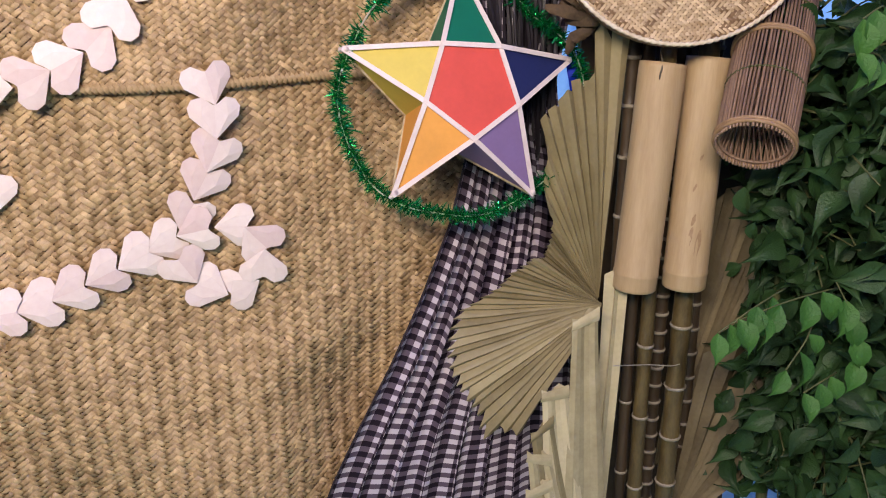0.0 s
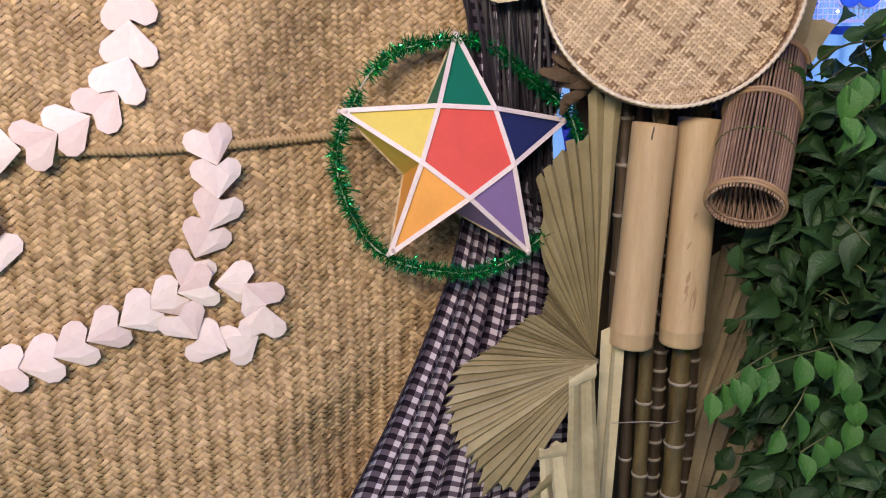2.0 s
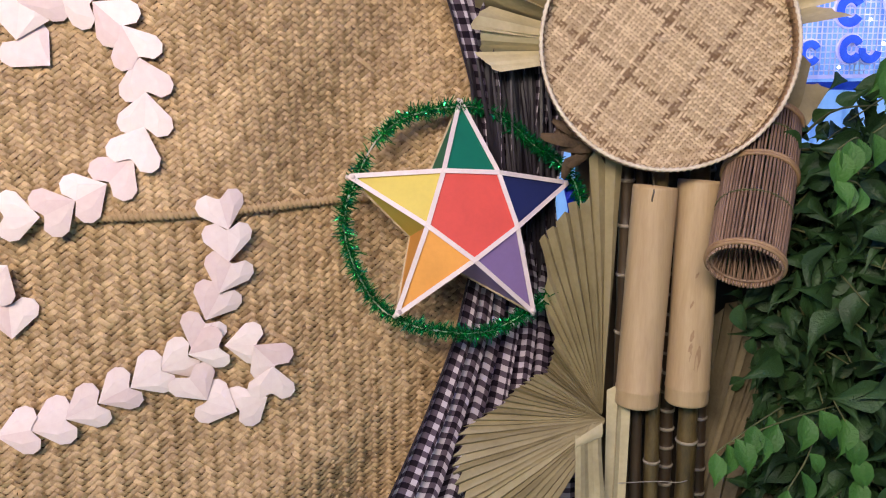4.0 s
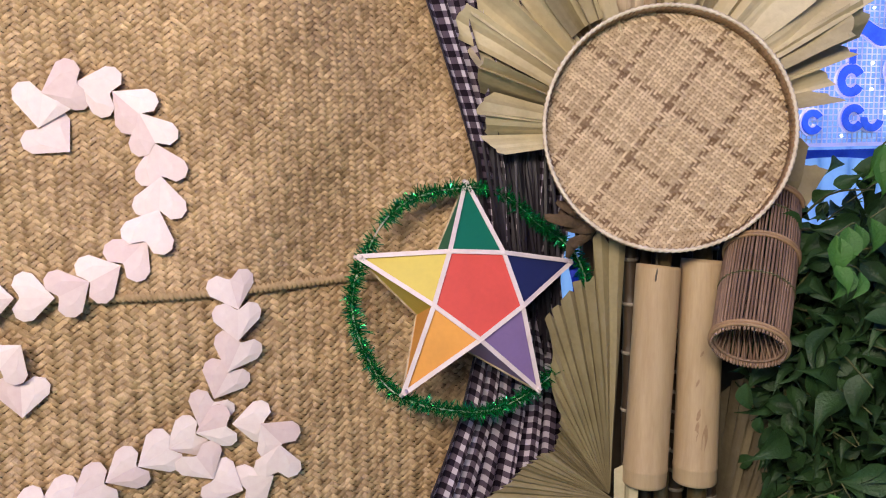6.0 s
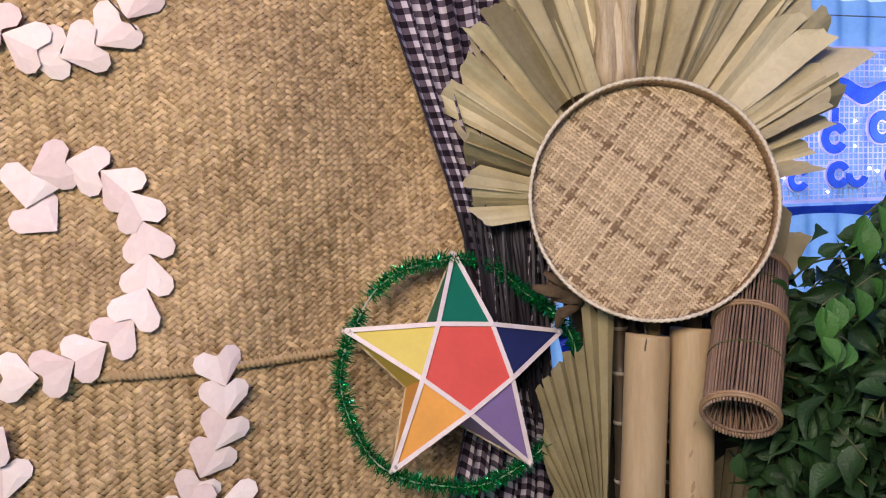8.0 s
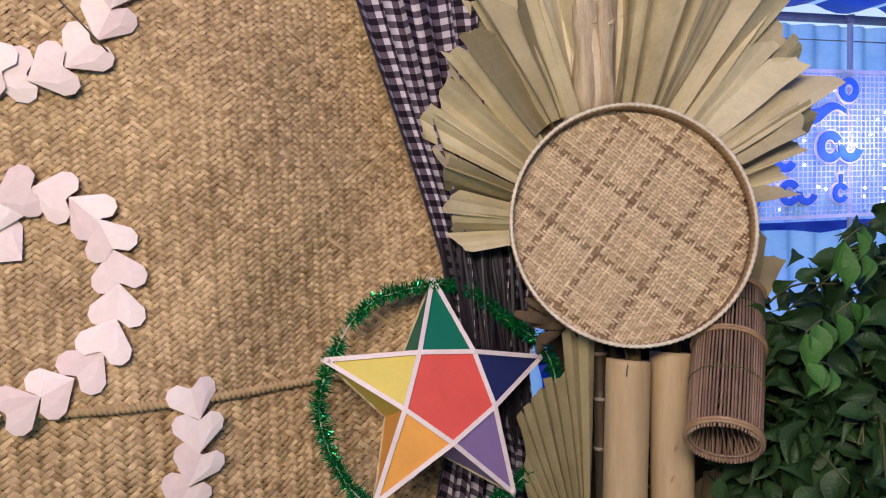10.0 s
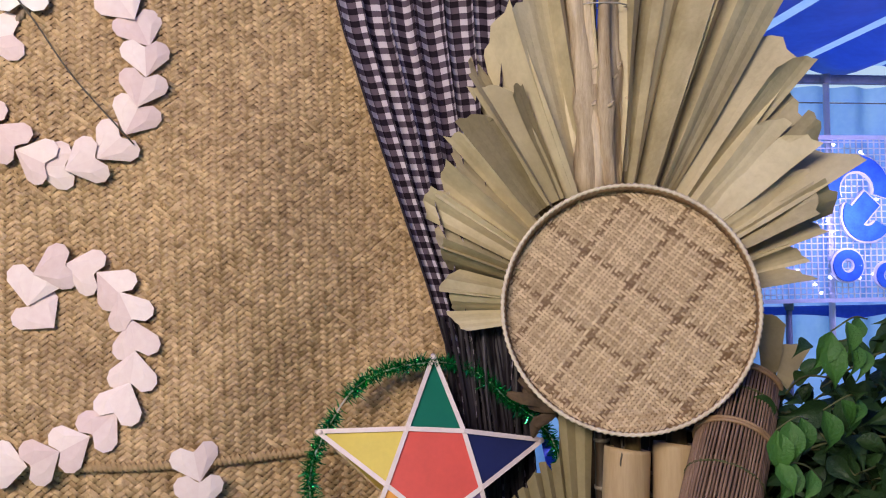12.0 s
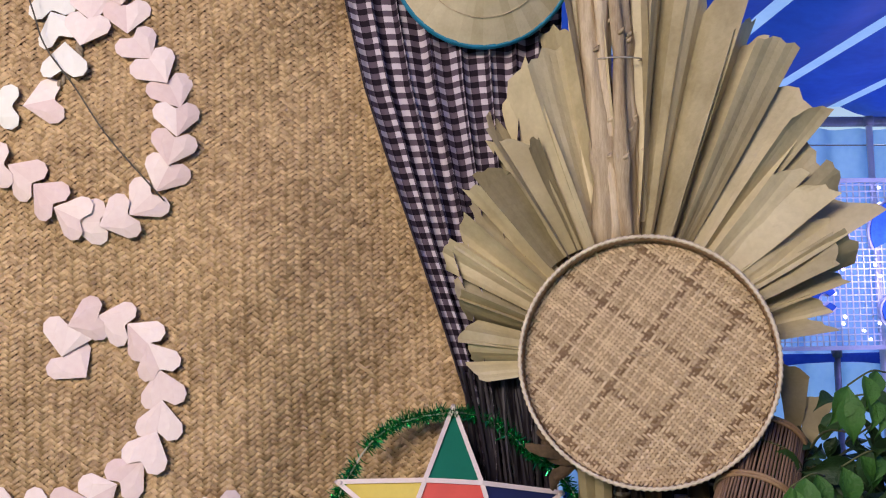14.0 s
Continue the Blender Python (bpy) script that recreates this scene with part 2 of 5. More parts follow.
def tube(points, radii, sides=10, caps=True, wobble=0.0):
    """Vertices and faces of a round rod along points."""
    pts = [Vector(p) for p in points]
    verts, faces = [], []
    ref = Vector((0.31, -0.95, 0.05))
    for k, p in enumerate(pts):
        d = (pts[min(k + 1, len(pts) - 1)] - pts[max(k - 1, 0)]).normalized()
        a = d.cross(ref if abs(d.dot(ref)) < 0.95 else Vector((0, 0, 1))).normalized()
        b = d.cross(a)
        r = radii[k] if isinstance(radii, (list, tuple)) else radii
        for s in range(sides):
            w = 2 * math.pi * s / sides
            q = r * (1 + wobble * math.sin(3 * w + k))
            verts.append(p + q * (math.cos(w) * a + math.sin(w) * b))
    for k in range(len(pts) - 1):
        for s in range(sides):
            t = (s + 1) % sides
            faces.append((k * sides + s, k * sides + t, (k + 1) * sides + t, (k + 1) * sides + s))
    if caps:
        faces.append(tuple(range(sides))[::-1])
        faces.append(tuple(range((len(pts) - 1) * sides, len(pts) * sides)))
    return verts, faces


def join(chunks):
    verts, faces = [], []
    for v, f in chunks:
        o = len(verts)
        verts += list(v)
        faces += [tuple(i + o for i in q) for q in f]
    return verts, faces


def slab(x0, x1, y0, y1, z0, z1):
    v = [(x, y, z) for z in (z0, z1) for y in (y0, y1) for x in (x0, x1)]
    f = [(0, 2, 3, 1), (4, 5, 7, 6), (0, 1, 5, 4), (2, 6, 7, 3), (0, 4, 6, 2), (1, 3, 7, 5)]
    return v, f


def smooth_path(points, steps=8):
    """A rounded line through points."""
    p = [Vector(q) for q in points]
    p = [2 * p[0] - p[1]] + p + [2 * p[-1] - p[-2]]
    out = []
    for i in range(1, len(p) - 2):
        for s in range(steps):
            t = s / steps
            out.append(0.5 * (2 * p[i] + (p[i + 1] - p[i - 1]) * t + (2 * p[i - 1] - 5 * p[i] + 4 * p[i + 1] - p[i + 2]) * t * t
                              + (3 * p[i] - p[i - 1] - 3 * p[i + 1] + p[i + 2]) * t ** 3))
    return out + [p[-2]]


def structure(name, chunks, material, label, category, smooth=False):
    v, f = join(chunks)
    return tagged(new(name, mesh_of(name, v, f, material, smooth)), label, category, kind="structure")


SLOPE = 0.268   # the bamboo column is turned towards the hall


def column_y(x, y0):
    return y0 - SLOPE * (x - 0.79)


# ---- setting ----
structure("floor", [slab(-40, 40, -40, 40, -0.1, 0)], FLOOR, "pale teal painted floor of the hall", "floor")
structure("wall_display", [slab(-1.6, 0.62, 1.565, 1.585, 0, 2.75)], PANEL, "dark plywood panel behind the woven mats", "wall")
# Added board that keeps the gaps between the bamboo poles dark.
structure("wall_column", [slab(0.715, 1.20, 1.492, 1.51, 0, 1.42)], PANEL, "dark board added behind the bamboo poles", "wall")
# Unseen walls added to close the hall; their dark tone cuts bounced light.
structure("wall_hall", [slab(-3.2, 6.5, -3.4, -3.2, 0, 2.8)], WALL_DIM, "unseen plain wall added to close the back of the hall", "wall")
structure("wall_side", [slab(-3.4, -3.2, -3.4, 4.1, 0, 2.8)], WALL_DIM, "unseen plain side wall added to close the hall", "wall")


def tarp_ceiling():
    verts, faces, slots = [], [], []
    seams = [-1.3 + 0.51 * k for k in range(17)]
    edges = [-3.3]
    for s in seams:
        edges += [s - 0.035, s + 0.035]
    edges.append(7.4)
    rows = [-3.3 + 7.4 * k / 24 for k in range(25)]
    for i in range(len(edges) - 1):
        a, b = edges[i], edges[i + 1]
        pale = i % 2 == 1
        cols = 2 if pale else 6
        o = len(verts)
        for y in rows:
            for c in range(cols):
                u = c / (cols - 1)
                sag = 0 if pale else -0.05 * math.sin(math.pi * u) * (1 + 0.4 * math.sin(y * 2.3 + i))
                verts.append((a + (b - a) * u, y, 2.80 + sag))
        for r in range(len(rows) - 1):
            for c in range(cols - 1):
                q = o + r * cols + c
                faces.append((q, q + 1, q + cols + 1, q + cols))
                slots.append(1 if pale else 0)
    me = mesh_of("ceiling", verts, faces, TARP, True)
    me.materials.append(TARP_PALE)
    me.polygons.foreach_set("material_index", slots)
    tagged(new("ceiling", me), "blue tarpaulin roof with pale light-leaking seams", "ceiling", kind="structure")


tarp_ceiling()


def drape(name, x0, x1, y, z0, z1, material, label, waves, depth, scallop=0.0):
    cols, rows = int((x1 - x0) * 60), 10
    v, f = [], []
    for r in range(rows + 1):
        for c in range(cols + 1):
            u = c / cols
            x = x0 + (x1 - x0) * u
            fold = math.sin(x * waves + 0.8 * math.sin(x * 3.1)) * depth * (1.1 - 0.3 * r / rows)
            low = z0 + scallop * abs(math.sin(x * 4.2))
            v.append((x, y + fold, low + (z1 - low) * r / rows))
    for r in range(rows):
        for c in range(cols):
            q = r * (cols + 1) + c
            f.append((q, q + 1, q + cols + 2, q + cols + 1))
    return tagged(new(name, mesh_of(name, v, f, material, True)), label, "curtain")


drape("backdrop_curtain", 0.4, 6.6, 4.05, 0.0, 2.66, DRAPE, "pale blue cloth curtain hanging across the back", 30, 0.03)
drape("backdrop_curtain", 6.6, 7.3, 4.02, 0.0, 2.66, DRAPE, "pale blue cloth curtain at the corner", 34, 0.03)
drape("valance", 1.2, 6.4, 3.94, 1.365, 1.44, VALANCE, "royal blue scalloped cloth valance below the light net", 16, 0.015, 0.03)
structure("trim_roof_beam", [tube([(-3.2, 4.0, 2.69), (7.3, 4.0, 2.69)], 0.028, 12)], STEEL, "dark steel roof beam along the curtain", "beam", True)
structure("trim_hanging_wire", [tube([(0.4, 3.97, 2.56), (7.3, 3.97, 2.54)], 0.004, 6)], STEEL, "thin dark wire above the curtain", "wire", True)


def backdrop_pole(x, z0, z1, material, label):
    p = thing("pole", label, "pole", (x, 3.93, 0))
    v, f = tube([(0, 0, z0), (0, 0, (z0 + z1) / 2), (0, 0, z1)], 0.017, 10)
    piece("shaft", v, f, material, p, smooth=True)
    v, f = tube([(0, 0, z1 - 0.05), (0, 0, z1)], 0.026, 10)
    piece("clamp", v, f, STEEL, p, smooth=True)


backdrop_pole(2.87, 0, 2.7, WHITE_STEEL, "white painted steel pole before the curtain")
backdrop_pole(2.62, 0, 1.47, STEEL, "dark steel post under the light net")
backdrop_pole(3.95, 0, 2.7, WHITE_STEEL, "white painted steel pole before the curtain")


def light_net():
    net = thing("light_net", "white wire net panel hung with violet lights", "light net", (0, 3.88, 0))
    x0, x1, z0, z1 = 2.05, 5.2, 1.47, 2.345
    chunks = [slab(x0, x1, -0.012, 0.012, z, z + 0.022) for z in (z0 - 0.011, z1 - 0.011)]
    v, f = join(chunks)
    piece("frame_rail", v, f, WHITE_STEEL, net)
    step = 0.034
    for x in np.arange(x0, x1, step):
        v, f = slab(x - 0.003, x + 0.003, -0.003, 0.003, z0 + 0.011, z1 - 0.011)
        piece("wire", v, f, WHITE_STEEL, net)
    for z in np.arange(z0 + step, z1 - 0.02, step):
        v, f = slab(x0, x1, -0.0095, -0.0035, z - 0.003, z + 0.003)
        piece("wire", v, f, WHITE_STEEL, net)
    rng = random.Random(4)
    base = mesh_of("led", *tube([(0, 0, -0.009), (0, 0, -0.003), (0, 0, 0.007), (0, 0, 0.011)], [0.003, 0.008, 0.007, 0.002], 8), BULB, True)
    for k in range(90):
        ob = under(new("led", base), net)
        ob.matrix_local = pose(x0 + 0.05 + (x1 - x0 - 0.1) * rng.random(), -0.02, z0 + 0.04 + (z1 - z0 - 0.08) * rng.random(), rng.uniform(-80, 80), rng.uniform(-60, 60), 0)


light_net()
for lx, lz in ((2.9, 1.9), (3.9, 1.9)):
    lamp = new("net_glow_light", bpy.data.lights.new("net_glow_light", "POINT"))
    lamp.data.energy, lamp.data.color, lamp.data.shadow_soft_size = 24.0, (0.46, 0.36, 1.0), 0.2
    lamp.location = (lx, 3.6, lz)


def foam_shape(x, z, kind, size):
    """A plain cut-out of blue foam board with a white edge."""
    s = thing("foam_cutout", "blue painted foam board cut-out on the light net", "cut-out", (x, 3.84, z), "foam cut-outs")

    def arc(r0, r1, a0, a1, y0, y1, n=26):
        v, f = [], []
        for k in range(n + 1):
            a = radians(a0 + (a1 - a0) * k / n)
            for r in (r0, r1):
                for y in (y0, y1):
                    v.append((r * math.cos(a), y, r * math.sin(a)))
        for k in range(n):
            q = 4 * k
            f += [(q, q + 4, q + 6, q + 2), (q + 1, q + 3, q + 7, q + 5), (q, q + 1, q + 5, q + 4), (q + 2, q + 6, q + 7, q + 3)]
        f += [(0, 2, 3, 1), (4 * n, 4 * n + 1, 4 * n + 3, 4 * n + 2)]
        return v, f

    for name, mat_, grow, y0, y1 in (("edge", FOAM_EDGE, 0.010, 0.002, 0.018), ("face", FOAM, 0.0, -0.006, 0.0015)):
        r0, r1 = size * 0.45 - grow, size + grow
        chunks = [arc(r0, r1, *(((30, 330) if kind != "ring" else (0, 359.5))), y0, y1)]
        if kind == "hook":
            chunks.append(slab(-0.2 * size - grow, 0.25 * size + grow, y0, y1, size * 1.02 + grow, size * 1.9 + grow))
        if kind == "arch":
            chunks = [arc(r0 * 1.2, r1, -15, 205, y0, y1)]
            v, f = slab(-0.30 * size - grow, 0.30 * size + grow, y0 - 0.001, y1 - 0.001, -size * 0.95 - grow, size * 0.05 + grow)
            turn = math.cos(0.75), math.sin(0.75)
            chunks.append(([(turn[0] * p + turn[1] * w + 0.42 * size, q, turn[0] * w - turn[1] * p - 0.30 * size) for p, q, w in v], f))
            v, f = arc(0.3 * size - grow, 0.75 * size + grow, 150, 330, y0 - 0.002, y1 - 0.002)
            chunks.append(([(p + 0.30 * size, q, w - 0.75 * size) for p, q, w in v], f))
        if kind == "tail":
            v, f = arc(r0, r1, 175, 345, y0 - 0.001, y1 - 0.001)
            chunks.append(([(p + size * 1.62, q, w) for p, q, w in v], f))
        if kind == "wave":
            v, f = [], []
            for k in range(31):
                u = k / 30
                zz = 0.32 * size * math.sin(u * 9.4)
                hh = 0.34 * size * (0.4 + math.sin(math.pi * min(1, u + 0.1))) + grow
                v += [(u * size * 5, yy, zz + sg * hh) for sg in (-1, 1) for yy in (y0, y1)]
            for k in range(30):
                q = 4 * k
                f += [(q, q + 4, q + 6, q + 2), (q + 1, q + 3, q + 7, q + 5), (q, q + 1, q + 5, q + 4), (q + 2, q + 6, q + 7, q + 3)]
            chunks = [(v, f)]
        v, f = join(chunks)
        piece(name, v, f, mat_, s, smooth=False)


for lx, lz, kind, size in ((2.97, 2.06, "arch", 0.185), (2.91, 1.655, "ring", 0.085), (2.60, 2.10, "arc", 0.080), (2.52, 1.72, "arc", 0.070), (3.38, 1.83, "hook", 0.090), (3.33, 2.10, "wave", 0.100), (3.71, 1.89, "tail", 0.095), (3.14, 1.60, "arc", 0.070), (3.41, 1.62, "tail", 0.078), (3.85, 2.23, "ring", 0.075), (3.79, 1.61, "hook", 0.060)):
    foam_shape(lx, lz, kind, size)


# ---- woven mats ----
def mat_wave(x, z):
    """How far the hung mats swing back (+) or bulge out (-) at a place."""
    back = min(1.0, max(0.0, (x - 0.02) / 0.3))
    sag = 0.013 * math.sin(7.3 * x + 9.1 * z + 0.6) + 0.009 * math.sin(6.1 * z - 11.4 * x + 1.9) + 0.0026 * math.sin(19 * x - 15 * z) + 0.0024 * math.sin(16 * z + 21 * x)
    bulge = 0.022 * math.exp(-((x - 0.10) / 0.17) ** 2 - ((z - 0.72 - 0.25 * x) / 0.085) ** 2)
    return 0.072 * back * back * (3 - 2 * back) + sag - bulge


def weave_strands(centre, angle, pitch, lift, over, inside, rng, spare=0.95):
    """The strands of a two-way weave: for each strand the vertices (x, out, z) and faces of its raised, rounded stretches."""
    n = int(inside.reach / pitch) + 1
    ca, sa = math.cos(radians(angle)), math.sin(radians(angle))
    strands = []
    for way in (0, 1):
        for i in range(-n, n + 1):
            width = pitch * spare * rng.uniform(0.86, 1.04) / 2
            shift = rng.uniform(-0.09, 0.09) * pitch
            verts, faces, run = [], [], []
            for j in range(-n, n + 2):
                up = -1 if j > n else (over(i, j) if way == 0 else -over(j, i))
                if up > 0:
                    cx, cz = (j * pitch, i * pitch) if way == 0 else (i * pitch, j * pitch)
                    if inside(centre[0] + ca * cx - sa * cz, centre[1] + sa * cx + ca * cz):
                        run.append(j)
                        continue
                if run:
                    a, e = (run[0] - 0.62) * pitch, (run[-1] + 0.62) * pitch
                    high, tilt = lift * rng.uniform(0.75, 1.2), lift * rng.uniform(-0.5, 0.5)
                    skew = rng.uniform(-0.05, 0.05) * pitch
                    o = len(verts)
                    for along, up_, wide in ((a, -0.9 * lift, 0.9), (a + 0.30 * pitch, 0.75 * high, 1.0), ((a + e) / 2, high, 1.0), (e - 0.30 * pitch, 0.75 * high, 1.0), (e, -0.9 * lift, 0.9)):
                        for side, crown in ((-1, -0.36), (0, 0.12), (1, -0.36)):
                            across = shift + side * width * wide + skew * (along - (a + e) / 2) / (e - a)
                            qx, qz = (along, i * pitch + across) if way == 0 else (i * pitch + across, along)
                            verts.append((centre[0] + ca * qx - sa * qz, up_ + tilt * side + crown * lift, centre[1] + sa * qx + ca * qz))
                    for k in range(-1 if o else 0, 4):
                        for c in range(2):
                            q = o + 3 * k + c
                            faces.append((q, q + 1, q + 4, q + 3))
                    run = []
            if faces:
                strands.append((way, i, verts, faces))
    return strands


def woven_mat(label, z0, z1, x0, x1, y, angle, seed, pitch):
    rng = random.Random(seed)
    m = thing("woven_mat", label, "mat", (0, 0, 0))

    xc, zc, wide, low = (x0 + x1) / 2, (z0 + z1) / 2, 1.13, 0.89

    def inside(px, pz):
        return x0 < xc + wide * (px - xc) < x1 and z0 < zc + low * (pz - zc) < z1
    inside.reach = math.hypot((x1 - x0) / wide, (z1 - z0) / low) / 2 + 0.02
    slips = {}

    def over(i, j):
        s = slips.setdefault((i // 2, j // 3), rng.random())
        if (i * 7919 + j * 104729 + seed * 31) % 997 < (13 if z0 < 1 else 3):
            return 0
        k = (i - j + (1 if s < 0.05 else 2 if s > 0.98 else 0)) % 4
        return 1 if k < 2 else -1
    strands = weave_strands(((x0 + x1) / 2, (z0 + z1) / 2), angle, pitch, 0.33 * pitch, over, inside, rng, 0.96)
    strands.sort(key=lambda s: abs(s[1]))
    rest = []
    for k, (way, i, verts, faces) in enumerate(strands):
        v = [(xc + wide * (a - xc), zc + low * (c - zc), b) for a, b, c in verts]
        v = [(a, y - b + mat_wave(a, c), c) for a, c, b in v]
        if k < 300:
            piece("strand", v, faces, STRAW, m, smooth=True)
        else:
            rest.append((v, faces))
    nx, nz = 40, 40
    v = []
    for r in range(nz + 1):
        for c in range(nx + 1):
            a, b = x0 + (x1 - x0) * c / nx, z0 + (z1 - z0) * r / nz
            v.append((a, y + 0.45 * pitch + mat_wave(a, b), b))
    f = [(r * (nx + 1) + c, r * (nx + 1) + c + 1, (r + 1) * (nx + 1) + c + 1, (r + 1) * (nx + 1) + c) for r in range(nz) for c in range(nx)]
    piece("under_layer", v, f, UNDER_SHADE, m, "brown underside of the weave, darkened for gap shade", True)
    if rest:
        v, f = join(rest)
        ob = piece("outer_strand", v, f, STRAW, m, smooth=True)
        ob["kind"] = "stuff"
    return m


lower = woven_mat("lower straw mat woven in tan twill strands", 0.36, 1.33, -0.62, 0.60, 1.466, 45, 11, 0.0106)
upper = woven_mat("upper straw mat woven in tan twill strands, hanging over the lower", 1.300, 2.42, -0.62, 0.60, 1.450, 46, 12, 0.0088)


def mat_hem():
    """The folded lower edge of the upper mat: short strands turned round the border."""
    rng = random.Random(5)
    for k in range(132):
        x = -0.62 + k * 0.0092
        z = 1.296 - 0.018 * x + 0.002 * math.sin(x * 7)
        y = 1.445 + mat_wave(x, 1.3)
        pts = [(x - 0.008, y + 0.006, z + 0.010), (x - 0.004, y - 0.001, z + 0.006), (x + 0.002, y - 0.003, z - 0.001), (x + 0.007, y + 0.004, z - 0.006), (x + 0.009, y + 0.012, z - 0.004)]
        v = []
        for p in pts:
            w = 0.0052 * rng.uniform(0.85, 1.1)
            v += [(p[0] - w * 0.6, p[1], p[2] - w * 0.7), (p[0] + w * 0.6, p[1] - 0.0008, p[2] + w * 0.7)]
        piece("hem_strand", v, [(2 * q, 2 * q + 1, 2 * q + 3, 2 * q + 2) for q in range(4)], HEM, upper, smooth=True)


mat_hem()


# ---- curtain of checked cloth ----
def checked_curtain():
    keys = [(2.75, 0.16, 0.76), (2.31, 0.234, 0.70), (2.136, 0.272, 0.69), (1.962, 0.326, 0.68), (1.80, 0.380, 0.665), (1.625, 0.437, 0.70), (1.50, 0.475, 0.69),
            (1.36, 0.492, 0.665), (1.28, 0.490, 0.652), (1.21, 0.484, 0.658), (1.117, 0.458, 0.695), (1.0, 0.427, 0.705), (0.843, 0.364, 0.71), (0.698, 0.297, 0.715), (0.549, 0.222, 0.72), (0.432, 0.166, 0.73), (0.12, 0.05, 0.75)]
    zs = np.linspace(2.75, 0.12, 130)
    kz = [k[0] for k in keys][::-1]
    left = np.interp(zs, kz, [k[1] for k in keys][::-1])
    right = np.interp(zs, kz, [k[2] for k in keys][::-1])
    cols, folds, cloth = 280, 8.5, 0.57
    v, f, uv = [], [], []
    fall = 0.0
    for r, z in enumerate(zs):
        w = right[r] - left[r]
        lam = w / folds
        ratio = max(1.04, cloth / w)
        amp = min(0.022, lam * 0.25 * math.sqrt(ratio * ratio - 1) * 1.15)
        amp = max(amp, 0.006)
        if r:
            fall += math.hypot(zs[r - 1] - z, 0.6 * (left[r] - left[r - 1]))
        for c in range(cols + 1):
            s = c / cols
            ph = 2 * math.pi * folds * s + 1.1 * math.sin(5 * s + 0.7) + 0.35 * math.sin(z * 5 + s * 9)
            sway = 0.012 * math.sin(z * 3.1 + 6 * s)
            x = left[r] + w * s + 0.16 * lam * math.cos(ph)
            y = 1.456 + 0.026 * math.exp(-((z - 1.33) / 0.22) ** 2) - amp * (math.sin(ph) + 0.35 * math.sin(2.3 * ph + 1)) * (0.35 + 0.65 * min(1, s * 9)) + sway * 0.4
            v.append((x, y, z))
            uv.append((cloth * s, fall - 0.05 * math.sin(math.pi * s) * (1 if z < 1.2 else 0.2)))
    for r in range(len(zs) - 1):
        for c in range(cols):
            q = r * (cols + 1) + c
            f.append((q, q + 1, q + cols + 2, q + cols + 1))
    ob = tagged(new("gingham_curtain", mesh_of("gingham_curtain", v, f, CLOTH, True, uv)), "gathered black and white gingham cloth curtain, tied in behind the star", "curtain")
    hem = [(v[r * (cols + 1)][0] - 0.001, v[r * (cols + 1)][1] - 0.001, z) for r, z in enumerate(zs)]
    vv, ff = tube(hem, 0.0022, 6)
    piece("hem", vv, ff, surface("dark_hem", (0.012, 0.008, 0.014), (0.03, 0.02, 0.03), 60, 0.8, 0.1), ob, "dark stitched hem", True)
    return ob


checked_curtain()


def black_fringe():
    fr = thing("black_fringe", "bunch of black plastic strips tied over the curtain", "fringe", (0.555, 1.464, 1.565))
    rng = random.Random(17)
    for k in range(46):
        u = (k + rng.uniform(-0.3, 0.3)) / 45
        x0, x1 = -0.088 + 0.165 * u, -0.055 + 0.150 * u + rng.uniform(-0.008, 0.008)
        long = rng.uniform(0.34, 0.44)
        y0 = rng.uniform(-0.014, 0.016)
        h0 = rng.uniform(0.003, 0.0055)
        tw = rng.uniform(-0.9, 0.9)
        v, f = [], []
        for i in range(11):
            t = i / 10
            x = x0 + (x1 - x0) * min(1, 1.4 * t) + 0.004 * math.sin(6 * t + k)
            y = y0 + 0.006 * math.sin(4 * t + 2 * k)
            w = tw * t * 1.5
            for s in (-1, 0, 1):
                v.append((x + s * h0 * math.cos(w), y + s * h0 * math.sin(w) - (0.002 if s == 0 else 0), -long * t - 0.12 * (x0 + 0.1)))
        n = len(v)
        v += [(p, q + 0.0006, r) for p, q, r in v]
        for i in range(10):
            for c in range(2):
                q = 3 * i + c
                f += [(q, q + 1, q + 4, q + 3), (n + q, n + q + 3, n + q + 4, n + q + 1)]
        piece("strip", v, f, BLACK if rng.random() < 0.80 else GREY_STRIP, fr)


black_fringe()


# ---- garlands of folded paper hearts ----
def heart_thing(material, label):
    h = thing("paper_heart", label, "paper heart", (0, 0, -5), "paper hearts")
    for side in (-1, 1):
        ring = [(0, 0), (0.0425, 0.039), (0.0455, 0.055), (0.038, 0.068), (0.021, 0.0725), (0.005, 0.061), (0, 0.059)]
        front = [(side * x, -0.0055 - (0.0004 if side > 0 else 0) + (0.13 if side > 0 else 0.05) * x + (0.002 if x > 0.03 else 0), z) for x, z in ring]
        back = [(a, b + 0.0012, c) for a, b, c in front]
        n = len(ring)
        mid_f, mid_b = (side * 0.022, -0.0056, 0.040), (side * 0.022, -0.0030, 0.040)
        v = front + back + [mid_f, mid_b]
        f = []
        for k in range(n):
            t = (k + 1) % n
            a = (k, t, 2 * n) if side < 0 else (t, k, 2 * n)
            f.append(a)
            f.append((n + t, n + k, 2 * n + 1) if side < 0 else (n + k, n + t, 2 * n + 1))
            f.append((k, n + k, n + t, t) if side < 0 else (t, n + t, n + k, k))
        piece("fold", v, f, material, h)
    return h


